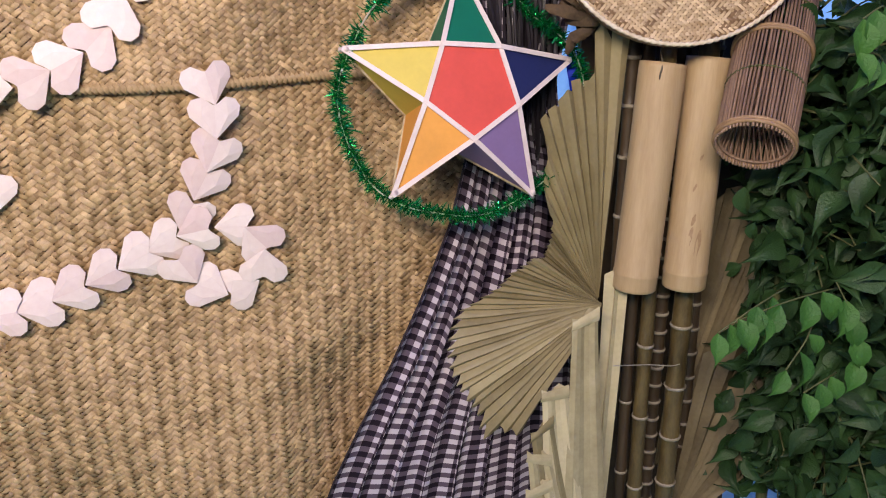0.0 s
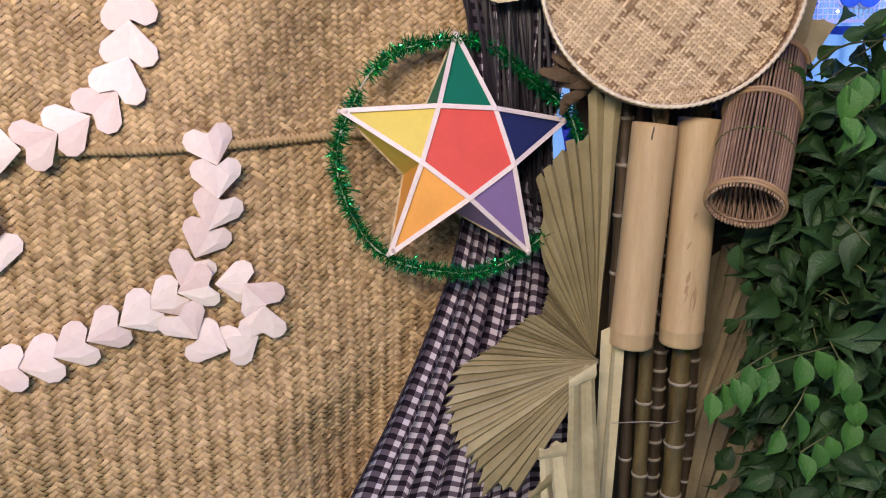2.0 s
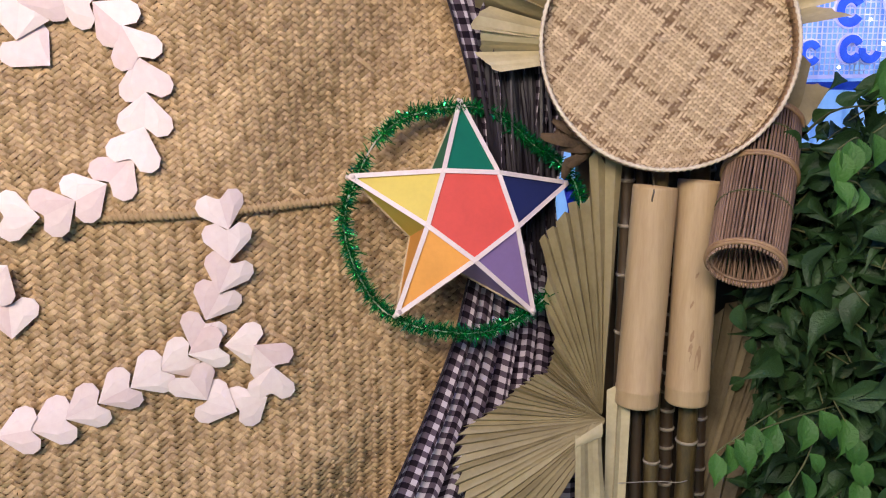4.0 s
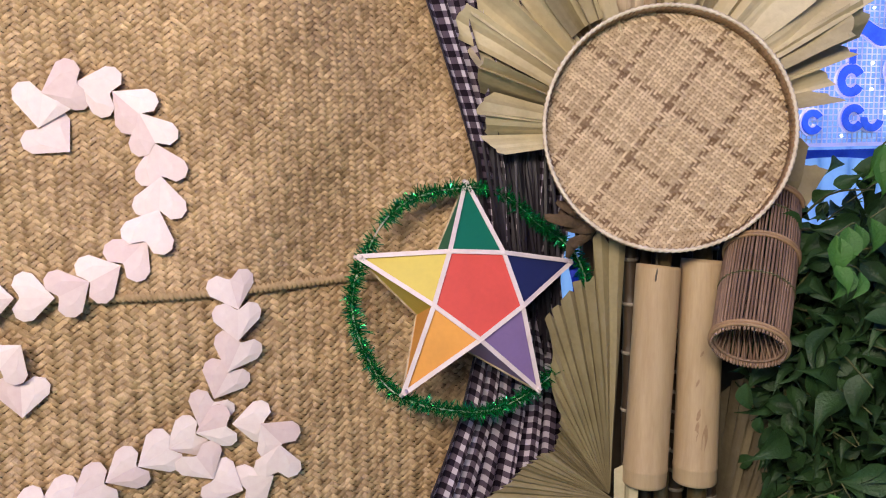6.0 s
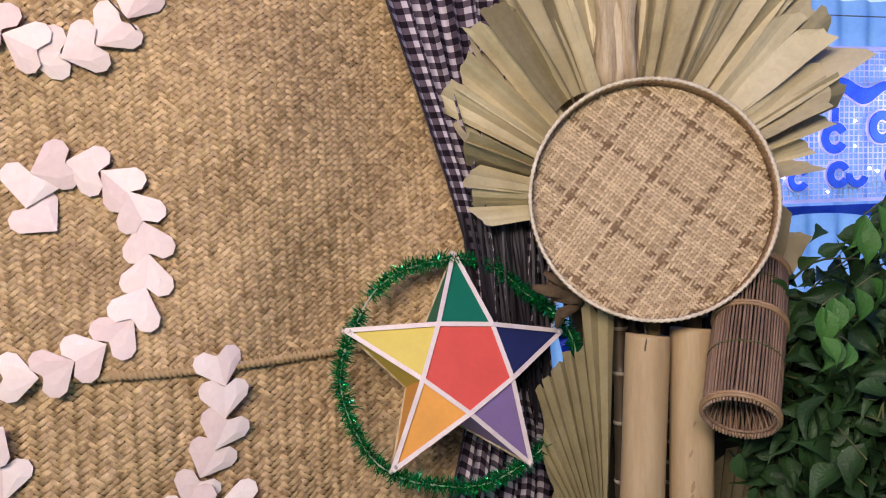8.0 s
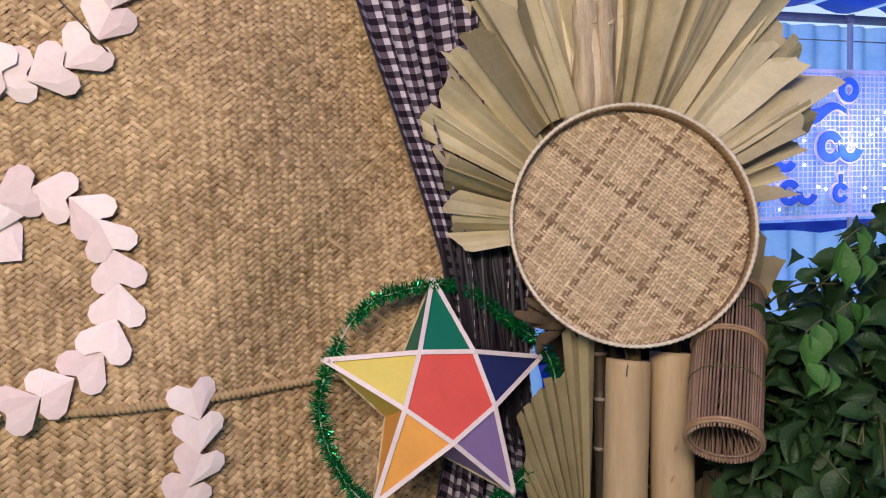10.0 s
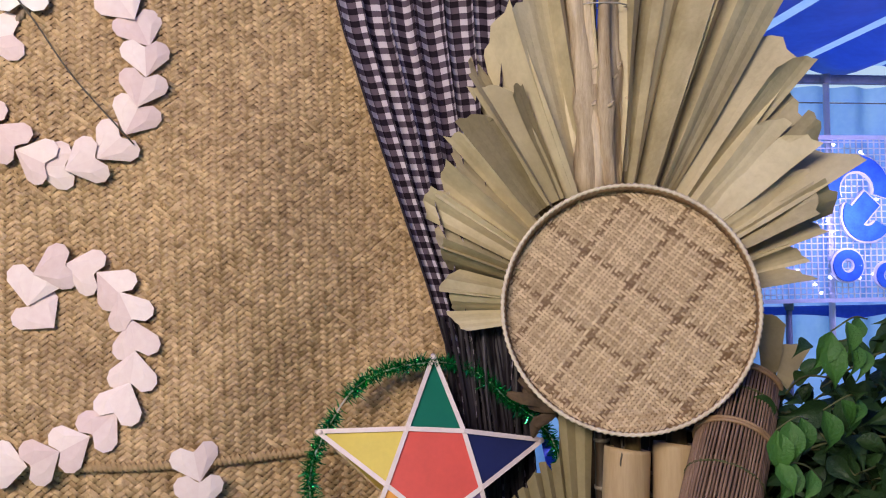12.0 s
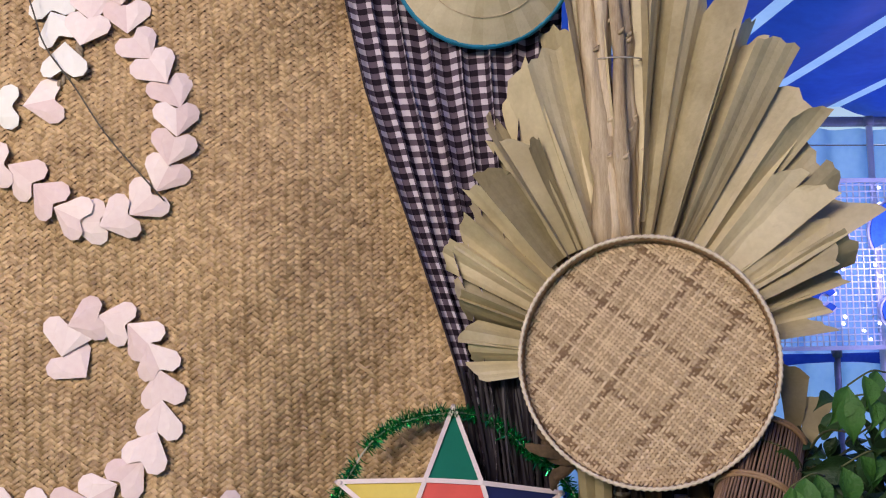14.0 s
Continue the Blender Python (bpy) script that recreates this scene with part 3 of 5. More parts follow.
PINK_HEART = heart_thing(PAPER, "pale pink folded paper heart pinned to the mat")
WHITE_HEART = heart_thing(WHITE_PAPER, "white folded paper heart pinned to the mat")
GARLANDS = {
    "tail": [(0.0, 1.264, -11), (-0.003, 1.206, 2), (-0.025, 1.147, 26), (-0.052, 1.095, 30), (-0.082, 1.039, 31), (-0.088, 1.029, 79), (-0.145, 0.999, 67), (-0.196, 0.974, 65), (-0.253, 0.953, 68), (-0.313, 0.929, 71), (-0.372, 0.918, 81), (-0.425, 0.914, 85)],
    "flower": [(-0.021, 1.04, 92), (0.031, 1.038, 141), (0.065, 0.992, -174), (0.052, 0.924, -114), (-0.008, 0.898, -63), (-0.062, 0.929, -29)],
    "hook": [(-0.268, 1.558, -44), (-0.314, 1.6, 11), (-0.305, 1.66, 74), (-0.251, 1.678, 109), (-0.191, 1.662, 133), (-0.149, 1.625, 156), (-0.128, 1.572, 170), (-0.119, 1.512, -173), (-0.126, 1.453, -155), (-0.149, 1.402, -135), (-0.194, 1.359, -117), (-0.247, 1.334, -115), (-0.308, 1.306, -87), (-0.373, 1.31, -90)],
    "edge": [(-0.386, 1.083, 2), (-0.371, 1.224, -137)],
    "loop": [(-0.197, 2.243, -5), (-0.147, 2.19, -41), (-0.115, 2.139, -35), (-0.09, 2.089, -24), (-0.094, 2.029, -2), (-0.109, 1.971, 13), (-0.134, 1.92, 26), (-0.184, 1.875, 47), (-0.24, 1.853, 67), (-0.301, 1.86, 87), (-0.327, 1.891, 116), (-0.366, 1.937, 134), (-0.42, 1.978, 129), (-0.485, 1.97, 82)],
    "knot": [(-0.391, 2.092, 77), (-0.47, 2.091, 89), (-0.312, 2.22, 180), (-0.349, 2.289, 156), (-0.359, 2.352, 169), (-0.282, 2.212, 10), (-0.269, 2.269, -1), (-0.21, 2.303, -13)],
}
heart_rng = random.Random(8)
for garland, places in GARLANDS.items():
    for k, (hx, hz, turn) in enumerate(places):
        base = WHITE_HEART if (garland == "knot" and k in (1, 2, 3, 4)) else PINK_HEART
        mx, mz = hx + 0.035 * math.sin(radians(turn)), hz + 0.035 * math.cos(radians(turn))
        lean_x = math.atan((mat_wave(mx + 0.03, mz) - mat_wave(mx - 0.03, mz)) / 0.06)
        lean_z = math.atan((mat_wave(mx, mz + 0.03) - mat_wave(mx, mz - 0.03)) / 0.06)
        hy = 1.4385 - 0.003 * (k % 3) + mat_wave(hx, hz) + (0.0 if mz > 1.31 else -0.002 if hz > 1.18 else 0.010)
        tilt = pose(hx, hy, hz, heart_rng.uniform(-4, 2) - math.degrees(lean_z), 0, heart_rng.uniform(-4, 4) + math.degrees(lean_x))
        ob = copy_thing(base, tilt @ pose(0, 0, 0, 0, turn, 0))
        ob.scale = [heart_rng.uniform(0.98, 1.06)] * 3
for base in (PINK_HEART, WHITE_HEART):
    for o in (*base.children_recursive, base):
        bpy.data.objects.remove(o)


def twisted_rope():
    r = thing("rope", "short grey-brown twisted rope behind the paper hearts", "rope")
    path = smooth_path([(-0.285, 1.445, 2.26), (-0.289, 1.437, 2.221), (-0.293, 1.434, 2.182), (-0.319, 1.434, 2.147), (-0.345, 1.437, 2.113), (-0.37, 1.444, 2.10)], 12)
    for s in range(3):
        pts = [p + Vector((0.0042 * math.cos(k * 0.55 + s * 2.094), 0.0042 * math.sin(k * 0.55 + s * 2.094), 0.002 * math.sin(k * 0.55 + s * 2.094))) for k, p in enumerate(path)]
        piece("ply", *tube(pts, 0.0042, 7), ROPE, r, smooth=True)
    path = smooth_path([(-0.335, 1.44, 2.175), (-0.318, 1.434, 2.165), (-0.306, 1.432, 2.15)], 10)
    piece("loose_end", *tube(path, 0.0045, 7, wobble=0.2), ROPE, r, smooth=True)


twisted_rope()
wire = thing("wire", "thin dark wire strung across the mat", "wire")
piece("strand", *tube(smooth_path([(-0.50, 1.41, 2.62), (-0.383, 1.410, 2.314), (-0.347, 1.408, 2.212), (-0.288, 1.408, 2.128), (-0.220, 1.41, 2.025), (-0.116, 1.424, 1.902)]), 0.0016, 6), WIRE, wire, smooth=True)


# ---- star lantern ----
def star_lantern():
    star = thing("star_lantern", "five-pointed paper star lantern in six colours with white tape edges", "star lantern", (0.4331, 1.3866, 1.2708))
    star.rotation_euler = (radians(-19.5), radians(4.4), radians(0.5))
    R, r = 0.2240, 0.0906
    tip = [Vector((R * math.sin(radians(72 * k)), 0, R * math.cos(radians(72 * k)))) for k in range(5)]
    fr = [Vector((r * math.sin(radians(72 * k + 36)), -0.0577, r * math.cos(radians(72 * k + 36)))) for k in range(5)]
    bk = [Vector((p.x, 0.078, p.z)) for p in fr]
    colours = ["green", "navy", "violet", "orange", "yellow"]

    def sheet(name, pts, key, label):
        c = sum(pts, Vector()) / len(pts)
        nrm = (pts[1] - pts[0]).cross(pts[2] - pts[0]).normalized() * 0.0004
        n = len(pts)
        v = [p + nrm for p in pts] + [p - nrm for p in pts]
        f = [tuple(range(n)), tuple(range(2 * n - 1, n - 1, -1))] + [(k, n + k, n + (k + 1) % n, (k + 1) % n) for k in range(n)]
        piece(name, v, f, FILM[key], star, label)
    sheet("front_panel", [p + Vector((0, -0.001, 0)) for p in fr], "red", "red paper pentagon")
    sheet("back_panel", list(bk), "red", "red paper pentagon")
    for k in range(5):
        a, b = fr[k - 1], fr[k]
        c, d = bk[k - 1], bk[k]
        sheet("front_panel", [tip[k], b, a], colours[k], colours[k] + " paper point")
        sheet("back_panel", [tip[k], c, d], colours[k], colours[k] + " paper point")
        sheet("side_panel", [tip[k], a, c], colours[k], colours[k] + " paper side")
        sheet("side_panel", [tip[k], d, b], colours[k], colours[k] + " paper side")

    def strip(pts, wide, y_off):
        v, f = [], []
        for i, p in enumerate(pts):
            d = (pts[min(i + 1, len(pts) - 1)] - pts[max(i - 1, 0)]).normalized()
            s = Vector((-d.z, 0, d.x)).normalized() * wide / 2
            for q, w in ((p + s, 0), (p - s, 0), (p - s, 1), (p + s, 1)):
                v.append((q.x, q.y + y_off + w * 0.0022, q.z))
        for i in range(len(pts) - 1):
            q = 4 * i
            f += [(q, q + 1, q + 5, q + 4), (q + 1, q + 2, q + 6, q + 5), (q + 2, q + 3, q + 7, q + 6), (q + 3, q, q + 4, q + 7)]
        f += [(0, 3, 2, 1), (len(v) - 4, len(v) - 3, len(v) - 2, len(v) - 1)]
        return v, f
    for k in range(5):
        pts = [tip[k] * 1.02, fr[k], fr[(k + 1) % 5], tip[(k + 2) % 5] * 1.02]
        piece("edge_strip", *strip(pts, 0.0086, -0.0042 - 0.0006 * k), TAPE, star, "white tape edge")
        pts = [tip[k] * 1.02, bk[k], bk[(k + 1) % 5], tip[(k + 2) % 5] * 1.02]
        piece("back_stick", *tube(pts, 0.003, 6), STALK, star, "bamboo stick", True)
    for k in range(5):
        piece("tip_tie", *tube([tip[k] * 0.99 + Vector((0, -0.012, 0)), tip[k] * 1.0, tip[k] * 1.035 + Vector((0, 0.006, 0))], 0.0045, 7), TAPE, star, "wrapped white tip", True)
    return star


star_lantern()


def tinsel_ring():
    ring = thing("tinsel_ring", "green foil tinsel wound on a wire ring round the star", "tinsel", (0.4402, 1.4026, 1.2586))
    ring.scale = (1.037, 1.0, 0.971)
    ring.rotation_euler = (radians(-13), radians(4.4), radians(2.5))
    rng = random.Random(21)
    n = 130
    path = []
    for k in range(n):
        a = 2 * math.pi * k / n
        rad = 0.2250 + 0.004 * math.sin(3 * a + 2.2) + 0.003 * math.sin(7 * a) + 0.020 * math.exp(-((a - 1.4) / 0.35) ** 2) - 0.008 * math.exp(-((a - 0.72) / 0.2) ** 2)
        path.append(Vector((rad * math.sin(a), 0.004 * math.sin(5 * a), rad * math.cos(a))))
    v, f = tube(path + [path[0]], 0.0018, 6, False)
    piece("wire_hoop", v, f, PALE_WIRE, ring, "pale wire hoop", True)
    verts, faces = [], []
    for k in range(n):
        p = path[k]
        d = (path[(k + 1) % n] - path[k - 1]).normalized()
        bare = 302 < 360 * k / n < 312
        for s in range(3 if bare else 52):
            along = rng.uniform(-0.5, 0.5) * 0.0115
            o = p + d * along
            a = rng.uniform(0, 2 * math.pi)
            u = Vector((p.x, 0, p.z)).normalized()
            out = (u * math.cos(a) + Vector((0, 1, 0)) * math.sin(a) + d * rng.uniform(-0.7, 0.7)).normalized()
            long = rng.uniform(0.009, 0.022) * (1.5 if rng.random() < 0.06 else 1)
            wide = out.cross(Vector((rng.random() - 0.5, rng.random() - 0.5, rng.random() - 0.5))).normalized() * 0.0011
            q = len(verts)
            bend = Vector((rng.uniform(-1, 1), rng.uniform(-1, 1), rng.uniform(-1, 1))) * 0.004
            mid = o + out * long * 0.55
            end = o + out * long + bend
            verts += [o + wide, o - wide, mid + wide, mid - wide, end + wide * 0.6, end - wide * 0.6]
            faces += [(q, q + 1, q + 3, q + 2), (q + 2, q + 3, q + 5, q + 4)]
    ob = piece("foil_strand", verts, faces, TINSEL, ring, "shiny green foil strands")
    ob["kind"] = "stuff"


tinsel_ring()


# ---- palm leaf fans ----
def leaf_fan(label, hub, tips, y0, material, seed, spread=1.0, fold=0.012, hub_gap=0.02, y_step=0.0015, slope=SLOPE):
    """A fan of pleated palm leaf blades from a hub to their tips, each one folded along its middle."""
    rng = random.Random(seed)
    fan = thing("palm_fan", label, "palm leaf fan", (hub[0], column_y(hub[0], y0), hub[1]), "palm leaf fans")
    ang = [math.atan2(t[0] - hub[0], t[1] - hub[1]) for t in tips]
    for k, (tx, tz) in enumerate(tips):
        long = math.hypot(tx - hub[0], tz - hub[1])
        lo = abs(ang[k] - ang[k - 1]) if k else abs(ang[1] - ang[0])
        hi = abs(ang[k + 1] - ang[k]) if k + 1 < len(tips) else lo
        half = max(0.026, min(0.5 * max(lo, hi), 0.17)) * spread * rng.uniform(0.98, 1.16)
        a = ang[k]
        rows = 9
        v, f = [], []
        curl = rng.uniform(-0.02, 0.03)
        cut = rng.uniform(-0.10, 0.10)
        bow, set_back, lean = rng.uniform(-1, 1), rng.uniform(0, 1), rng.uniform(0.35, 1.25)
        slant = rng.choice((-1, 1)) * rng.uniform(0.01, 0.07)
        cols = 6
        thick = 0.0008
        for r in range(rows):
            u = r / (rows - 1)
            for c in range(cols + 1):
                s = 2 * c / cols - 1
                reach = hub_gap + (long - hub_gap) * u
                if r == rows - 1:
                    reach *= 1 - slant * s - 0.02 * abs(s) + rng.uniform(-0.012, 0.012)
                th = a + half * s * (1 - 0.10 * u * u)
                ridge = s if k % 2 else -s
                second = 0.04 * math.sin(s * 6 + k)
                out = -(lean * ridge + second + 0.18 * (1 - 2 * abs(s)) * bow) * fold * min(1, reach / 0.25) + curl * u * u + 0.003 * math.sin(9 * u + k)
                x, z = reach * math.sin(th), reach * math.cos(th)
                v.append((x, out - slope * x - y_step * set_back * 4 * min(1, reach / 0.2), z))
        w = cols + 1
        top = len(v)
        v += [(p[0], p[1] + thick, p[2]) for p in v]
        for r in range(rows - 1):
            for c in range(cols):
                q = r * w + c
                f.append((q, q + 1, q + w + 1, q + w))
                f.append((top + q, top + q + w, top + q + w + 1, top + q + 1))
        for c in range(cols):
            q = (rows - 1) * w + c
            f.append((q, q + 1, top + q + 1, top + q))
        for r in range(rows - 1):
            q = r * w
            f.append((q + w, q, top + q, top + q + w))
            q += cols
            f.append((q, q + w, top + q + w, top + q))
        piece("blade", v, f, material, fan)
    return fan


leaf_fan("large tan pleated palm leaf fan standing behind the round tray", (0.788, 1.575), [(0.484, 1.555), (0.478, 1.596), (0.468, 1.640), (0.462, 1.690), (0.452, 1.730), (0.433, 1.796), (0.462, 1.815), (0.466, 1.848), (0.490, 1.885), (0.502, 1.924), (0.531, 1.957), (0.570, 2.023), (0.531, 2.084), (0.573, 2.138), (0.634, 2.191), (0.663, 2.246), (0.692, 2.324), (0.725, 2.355)], 1.400, PALM_PALE, 31, fold=0.040, y_step=0.004, slope=0.10, spread=1.12)
leaf_fan("large tan palm leaf fan with split ends behind the tray", (0.788, 1.575), [(0.868, 2.334), (0.904, 2.342), (0.943, 2.326), (0.987, 2.299), (1.018, 2.229), (1.025, 2.185), (1.068, 2.181), (1.101, 2.081), (1.109, 2.038), (1.119, 1.974), (1.158, 1.920), (1.169, 1.867), (1.167, 1.786), (1.139, 1.736), (1.122, 1.682), (1.108, 1.645)], 1.400, PALM_PALE, 32, fold=0.040, y_step=0.004, slope=0.42, spread=1.18)
leaf_fan("short olive palm leaf with a rolled end before the large fan", (0.788, 1.575), [(0.522, 1.952), (0.565, 2.018), (0.606, 2.010)], 1.372, PALM, 37, fold=0.010, slope=0.10, hub_gap=0.235)
leaf_fan("pale short palm leaf with frayed ends before the large fan", (0.788, 1.575), [(1.070, 1.925), (1.109, 1.891), (1.119, 1.834), (1.123, 1.777)], 1.372, PALM_PALE, 38, fold=0.012, slope=0.42, hub_gap=0.235)
leaf_fan("small dry pointed palm leaf behind the fish trap", (1.053, 1.374), [(1.066, 1.564), (1.116, 1.508)], 1.36, PALM, 39, fold=0.006)
def pleated_fan(label, hub, tips, y0, material, seed, pleats, fold, slope=SLOPE, curl=0.0):
    """A fan of narrow accordion pleats that meet edge to edge; each pleat is one folded blade with a toothed end."""
    rng = random.Random(seed)
    fan = thing("palm_fan", label, "palm leaf fan", (hub[0], column_y(hub[0], y0), hub[1]), "palm leaf fans")
    line = [(p.x - hub[0], p.z - hub[1]) for p in smooth_path([(t[0], 0, t[1]) for t in tips], 5)]
    angles = np.unwrap([math.atan2(px, pz) for px, pz in line])
    reach = [math.hypot(px, pz) for px, pz in line]
    if angles[0] > angles[-1]:
        angles, reach = angles[::-1], reach[::-1]
    edges = [angles[0] + (angles[-1] - angles[0]) * (k + (rng.uniform(-0.22, 0.22) if 0 < k < pleats else 0)) / pleats for k in range(pleats + 1)]
    depth = [rng.uniform(-0.4, 0.4) for k in range(pleats + 1)]
    rows = 8
    for k in range(pleats):
        ridge = edges[k] + (edges[k + 1] - edges[k]) * rng.uniform(0.35, 0.65)
        tall, tooth = rng.uniform(0.8, 1.25), rng.uniform(0.03, 0.075)
        v, f = [], []
        for r in range(rows + 1):
            u = r / rows
            for c, th in enumerate((edges[k], 0.5 * (edges[k] + ridge), ridge, 0.5 * (ridge + edges[k + 1]), edges[k + 1])):
                long = float(np.interp(th, angles, reach)) * (1 - tooth * (0.2, 0.1, 0.0, 0.6, 1.0)[c] * (u == 1))
                q = long * (0.01 + 0.99 * u)
                crest = -fold * tall * (0, 0.55, 1, 0.55, 0)[c] * min(1, q / 0.22) + (0.35 * fold * (depth[k] if c < 2 else depth[k + 1]) * (c in (0, 4)) * u)
                px = q * math.sin(th)
                v.append((px, crest - slope * px + curl * u * u + 0.0012 * math.sin(11 * u + k), q * math.cos(th)))
        n = len(v)
        v += [(p, q + 0.0008, w) for p, q, w in v]
        for r in range(rows):
            for c in range(4):
                q = 5 * r + c
                f += [(q, q + 1, q + 6, q + 5), (n + q, n + q + 5, n + q + 6, n + q + 1)]
        for c in range(4):
            q = 5 * rows + c
            f.append((q, q + 1, n + q + 1, n + q))
        piece("blade", v, f, material, fan)
    return fan


pleated_fan("olive tan pleated palm leaf fan beside the bamboo tubes", (0.712, 0.850), [(0.735, 1.405), (0.700, 1.400), (0.672, 1.385), (0.668, 1.300), (0.636, 1.294), (0.612, 1.256), (0.580, 1.218), (0.595, 1.157), (0.592, 1.080), (0.611, 1.021), (0.601, 0.955), (0.573, 0.935)], 1.318, PALM, 33, 19, 0.014)
pleated_fan("half-round olive tan pleated palm leaf fan over the gingham curtain", (0.708, 0.853), [(0.573, 0.958), (0.530, 0.926), (0.502, 0.894), (0.452, 0.859), (0.419, 0.828), (0.405, 0.771), (0.409, 0.721), (0.427, 0.668), (0.467, 0.603), (0.476, 0.545), (0.513, 0.561), (0.556, 0.553)], 1.290, PALM, 34, 27, 0.010)


def folded_leaf(foot, top, wide, y, material, label, cut, fold):
    """One long palm leaf segment standing on end, creased lengthwise, its top folded over and cut at a slant."""
    leaf = thing("palm_leaf", label, "palm leaf", (foot[0], y, foot[1]), "folded palm leaves")
    dx, dz = top[0] - foot[0], top[1] - foot[1]
    rows, ribs = 14, 6
    v, f = [], []
    for r in range(rows + 1):
        u = r / rows
        half = wide * (2.3 - 1.3 * min(1, u * 1.08)) / 2
        for c in range(ribs + 1):
            q = 2 * c / ribs - 1
            zig = fold * (0, -1, -0.4, 0.9, 0.5, -0.7, 0.3)[c] * (0.5 + 0.5 * u)
            lift = cut * q * wide * (u ** 8) + (0.006 * math.sin(5 * q) if r == rows else 0)
            v.append((dx * u + half * q * 1.0, zig + 0.012 * u * u - 0.006 * math.sin(5 * u), dz * u + lift))
    n = len(v)
    v += [(a_, b_ + 0.0009, c_) for a_, b_, c_ in v]
    w = ribs + 1
    for r in range(rows):
        for c in range(ribs):
            q = r * w + c
            f += [(q, q + 1, q + w + 1, q + w), (n + q, n + q + w, n + q + w + 1, n + q + 1)]
    for c in range(ribs):
        q = rows * w + c
        f.append((q, q + 1, n + q + 1, n + q))
    piece("blade", v, f, material, leaf)
    # the tip turned down over the front
    v, f = [], []
    half = wide / 2
    for r in range(5):
        u = r / 4
        for c in range(5):
            q = c / 2 - 1
            v.append((dx + half * q * (1.0 + 0.06 * u) - 0.02 * wide * u, -0.0035 - 0.003 * math.sin(math.pi * min(1, u * 0.9)) + 0.0178, dz + cut * q * wide - 0.001 - wide * (0.42 + 0.10 * q) * u))
    n = len(v)
    v += [(a_, b_ + 0.0009, c_) for a_, b_, c_ in v]
    for r in range(4):
        for c in range(4):
            q = 5 * r + c
            f += [(q, q + 5, q + 6, q + 1), (n + q, n + q + 1, n + q + 6, n + q + 5)]
    piece("folded_tip", v, f, material, leaf, "tip folded down")


folded_leaf((0.668, 0.12), (0.640, 0.868), 0.054, 1.232, PALM_PALE, "tall tan palm leaf with a folded top before the poles", 0.25, 0.004)
folded_leaf((0.640, 0.12), (0.582, 0.720), 0.056, 1.226, PALM_PALE, "tan palm leaf with a slanted folded top, at the front", 0.10, 0.004)
folded_leaf((0.640, 0.10), (0.556, 0.645), 0.046, 1.221, PALM, "short olive tan palm leaf with a rolled top", 0.45, 0.003)
folded_leaf((0.630, 0.10), (0.550, 0.585), 0.052, 1.215, PALM_PALE, "short tan palm leaf with a torn top, at the front", -0.10, 0.004)
folded_leaf((0.625, 0.08), (0.550, 0.515), 0.056, 1.209, PALM_PALE, "low tan palm leaf, lowest of the front row", 0.20, 0.004)
pleated_fan("shaded tan palm leaf fan behind the shrub", (0.925, 0.36), [(0.955, 0.990), (1.010, 1.055), (1.075, 1.060), (1.110, 1.000), (1.125, 0.900), (1.120, 0.780)], 1.440, PALM_BROWN_SHADED, 36, 11, 0.020)
pleated_fan("low shaded tan palm leaf fan beside the poles", (0.930, 0.20), [(0.975, 0.700), (1.045, 0.760), (1.105, 0.720), (1.120, 0.560), (1.150, 0.440)], 1.385, PALM_BROWN_SHADED, 40, 9, 0.018)


def palm_strap():
    s = thing("palm_leaf_strap", "single long tan palm leaf standing before the poles", "palm leaf", (0.729, 1.300, 0))
    v, f = [], []
    for k in range(12):
        u = k / 11
        z = 0.15 + u * 0.77
        x = -0.010 + 0.008 * u + 0.003 * math.sin(3 * u)
        h = 0.014 + 0.010 * u
        for c, (dx, dy) in enumerate(((-h, 0.004), (-0.2 * h, -0.004), (0.3 * h, 0.0), (h, -0.006))):
            v.append((x + dx, dy, z + 0.012 * c * (k == 11)))
    n = len(v)
    v += [(a, b + 0.001, c) for a, b, c in v]
    for k in range(11):
        for c in range(3):
            q = 4 * k + c
            f += [(q, q + 1, q + 5, q + 4), (n + q, n + q + 4, n + q + 5, n + q + 1)]
    piece("blade", v, f, PALM_PALE, s)
    piece("midrib", *tube([(-0.012, -0.004, 0.15), (-0.011, -0.0055, 0.55), (-0.006, -0.0055, 0.90)], [0.0022, 0.0018, 0.0012], 6), PALM, s, "raised olive midrib", True)


palm_strap()


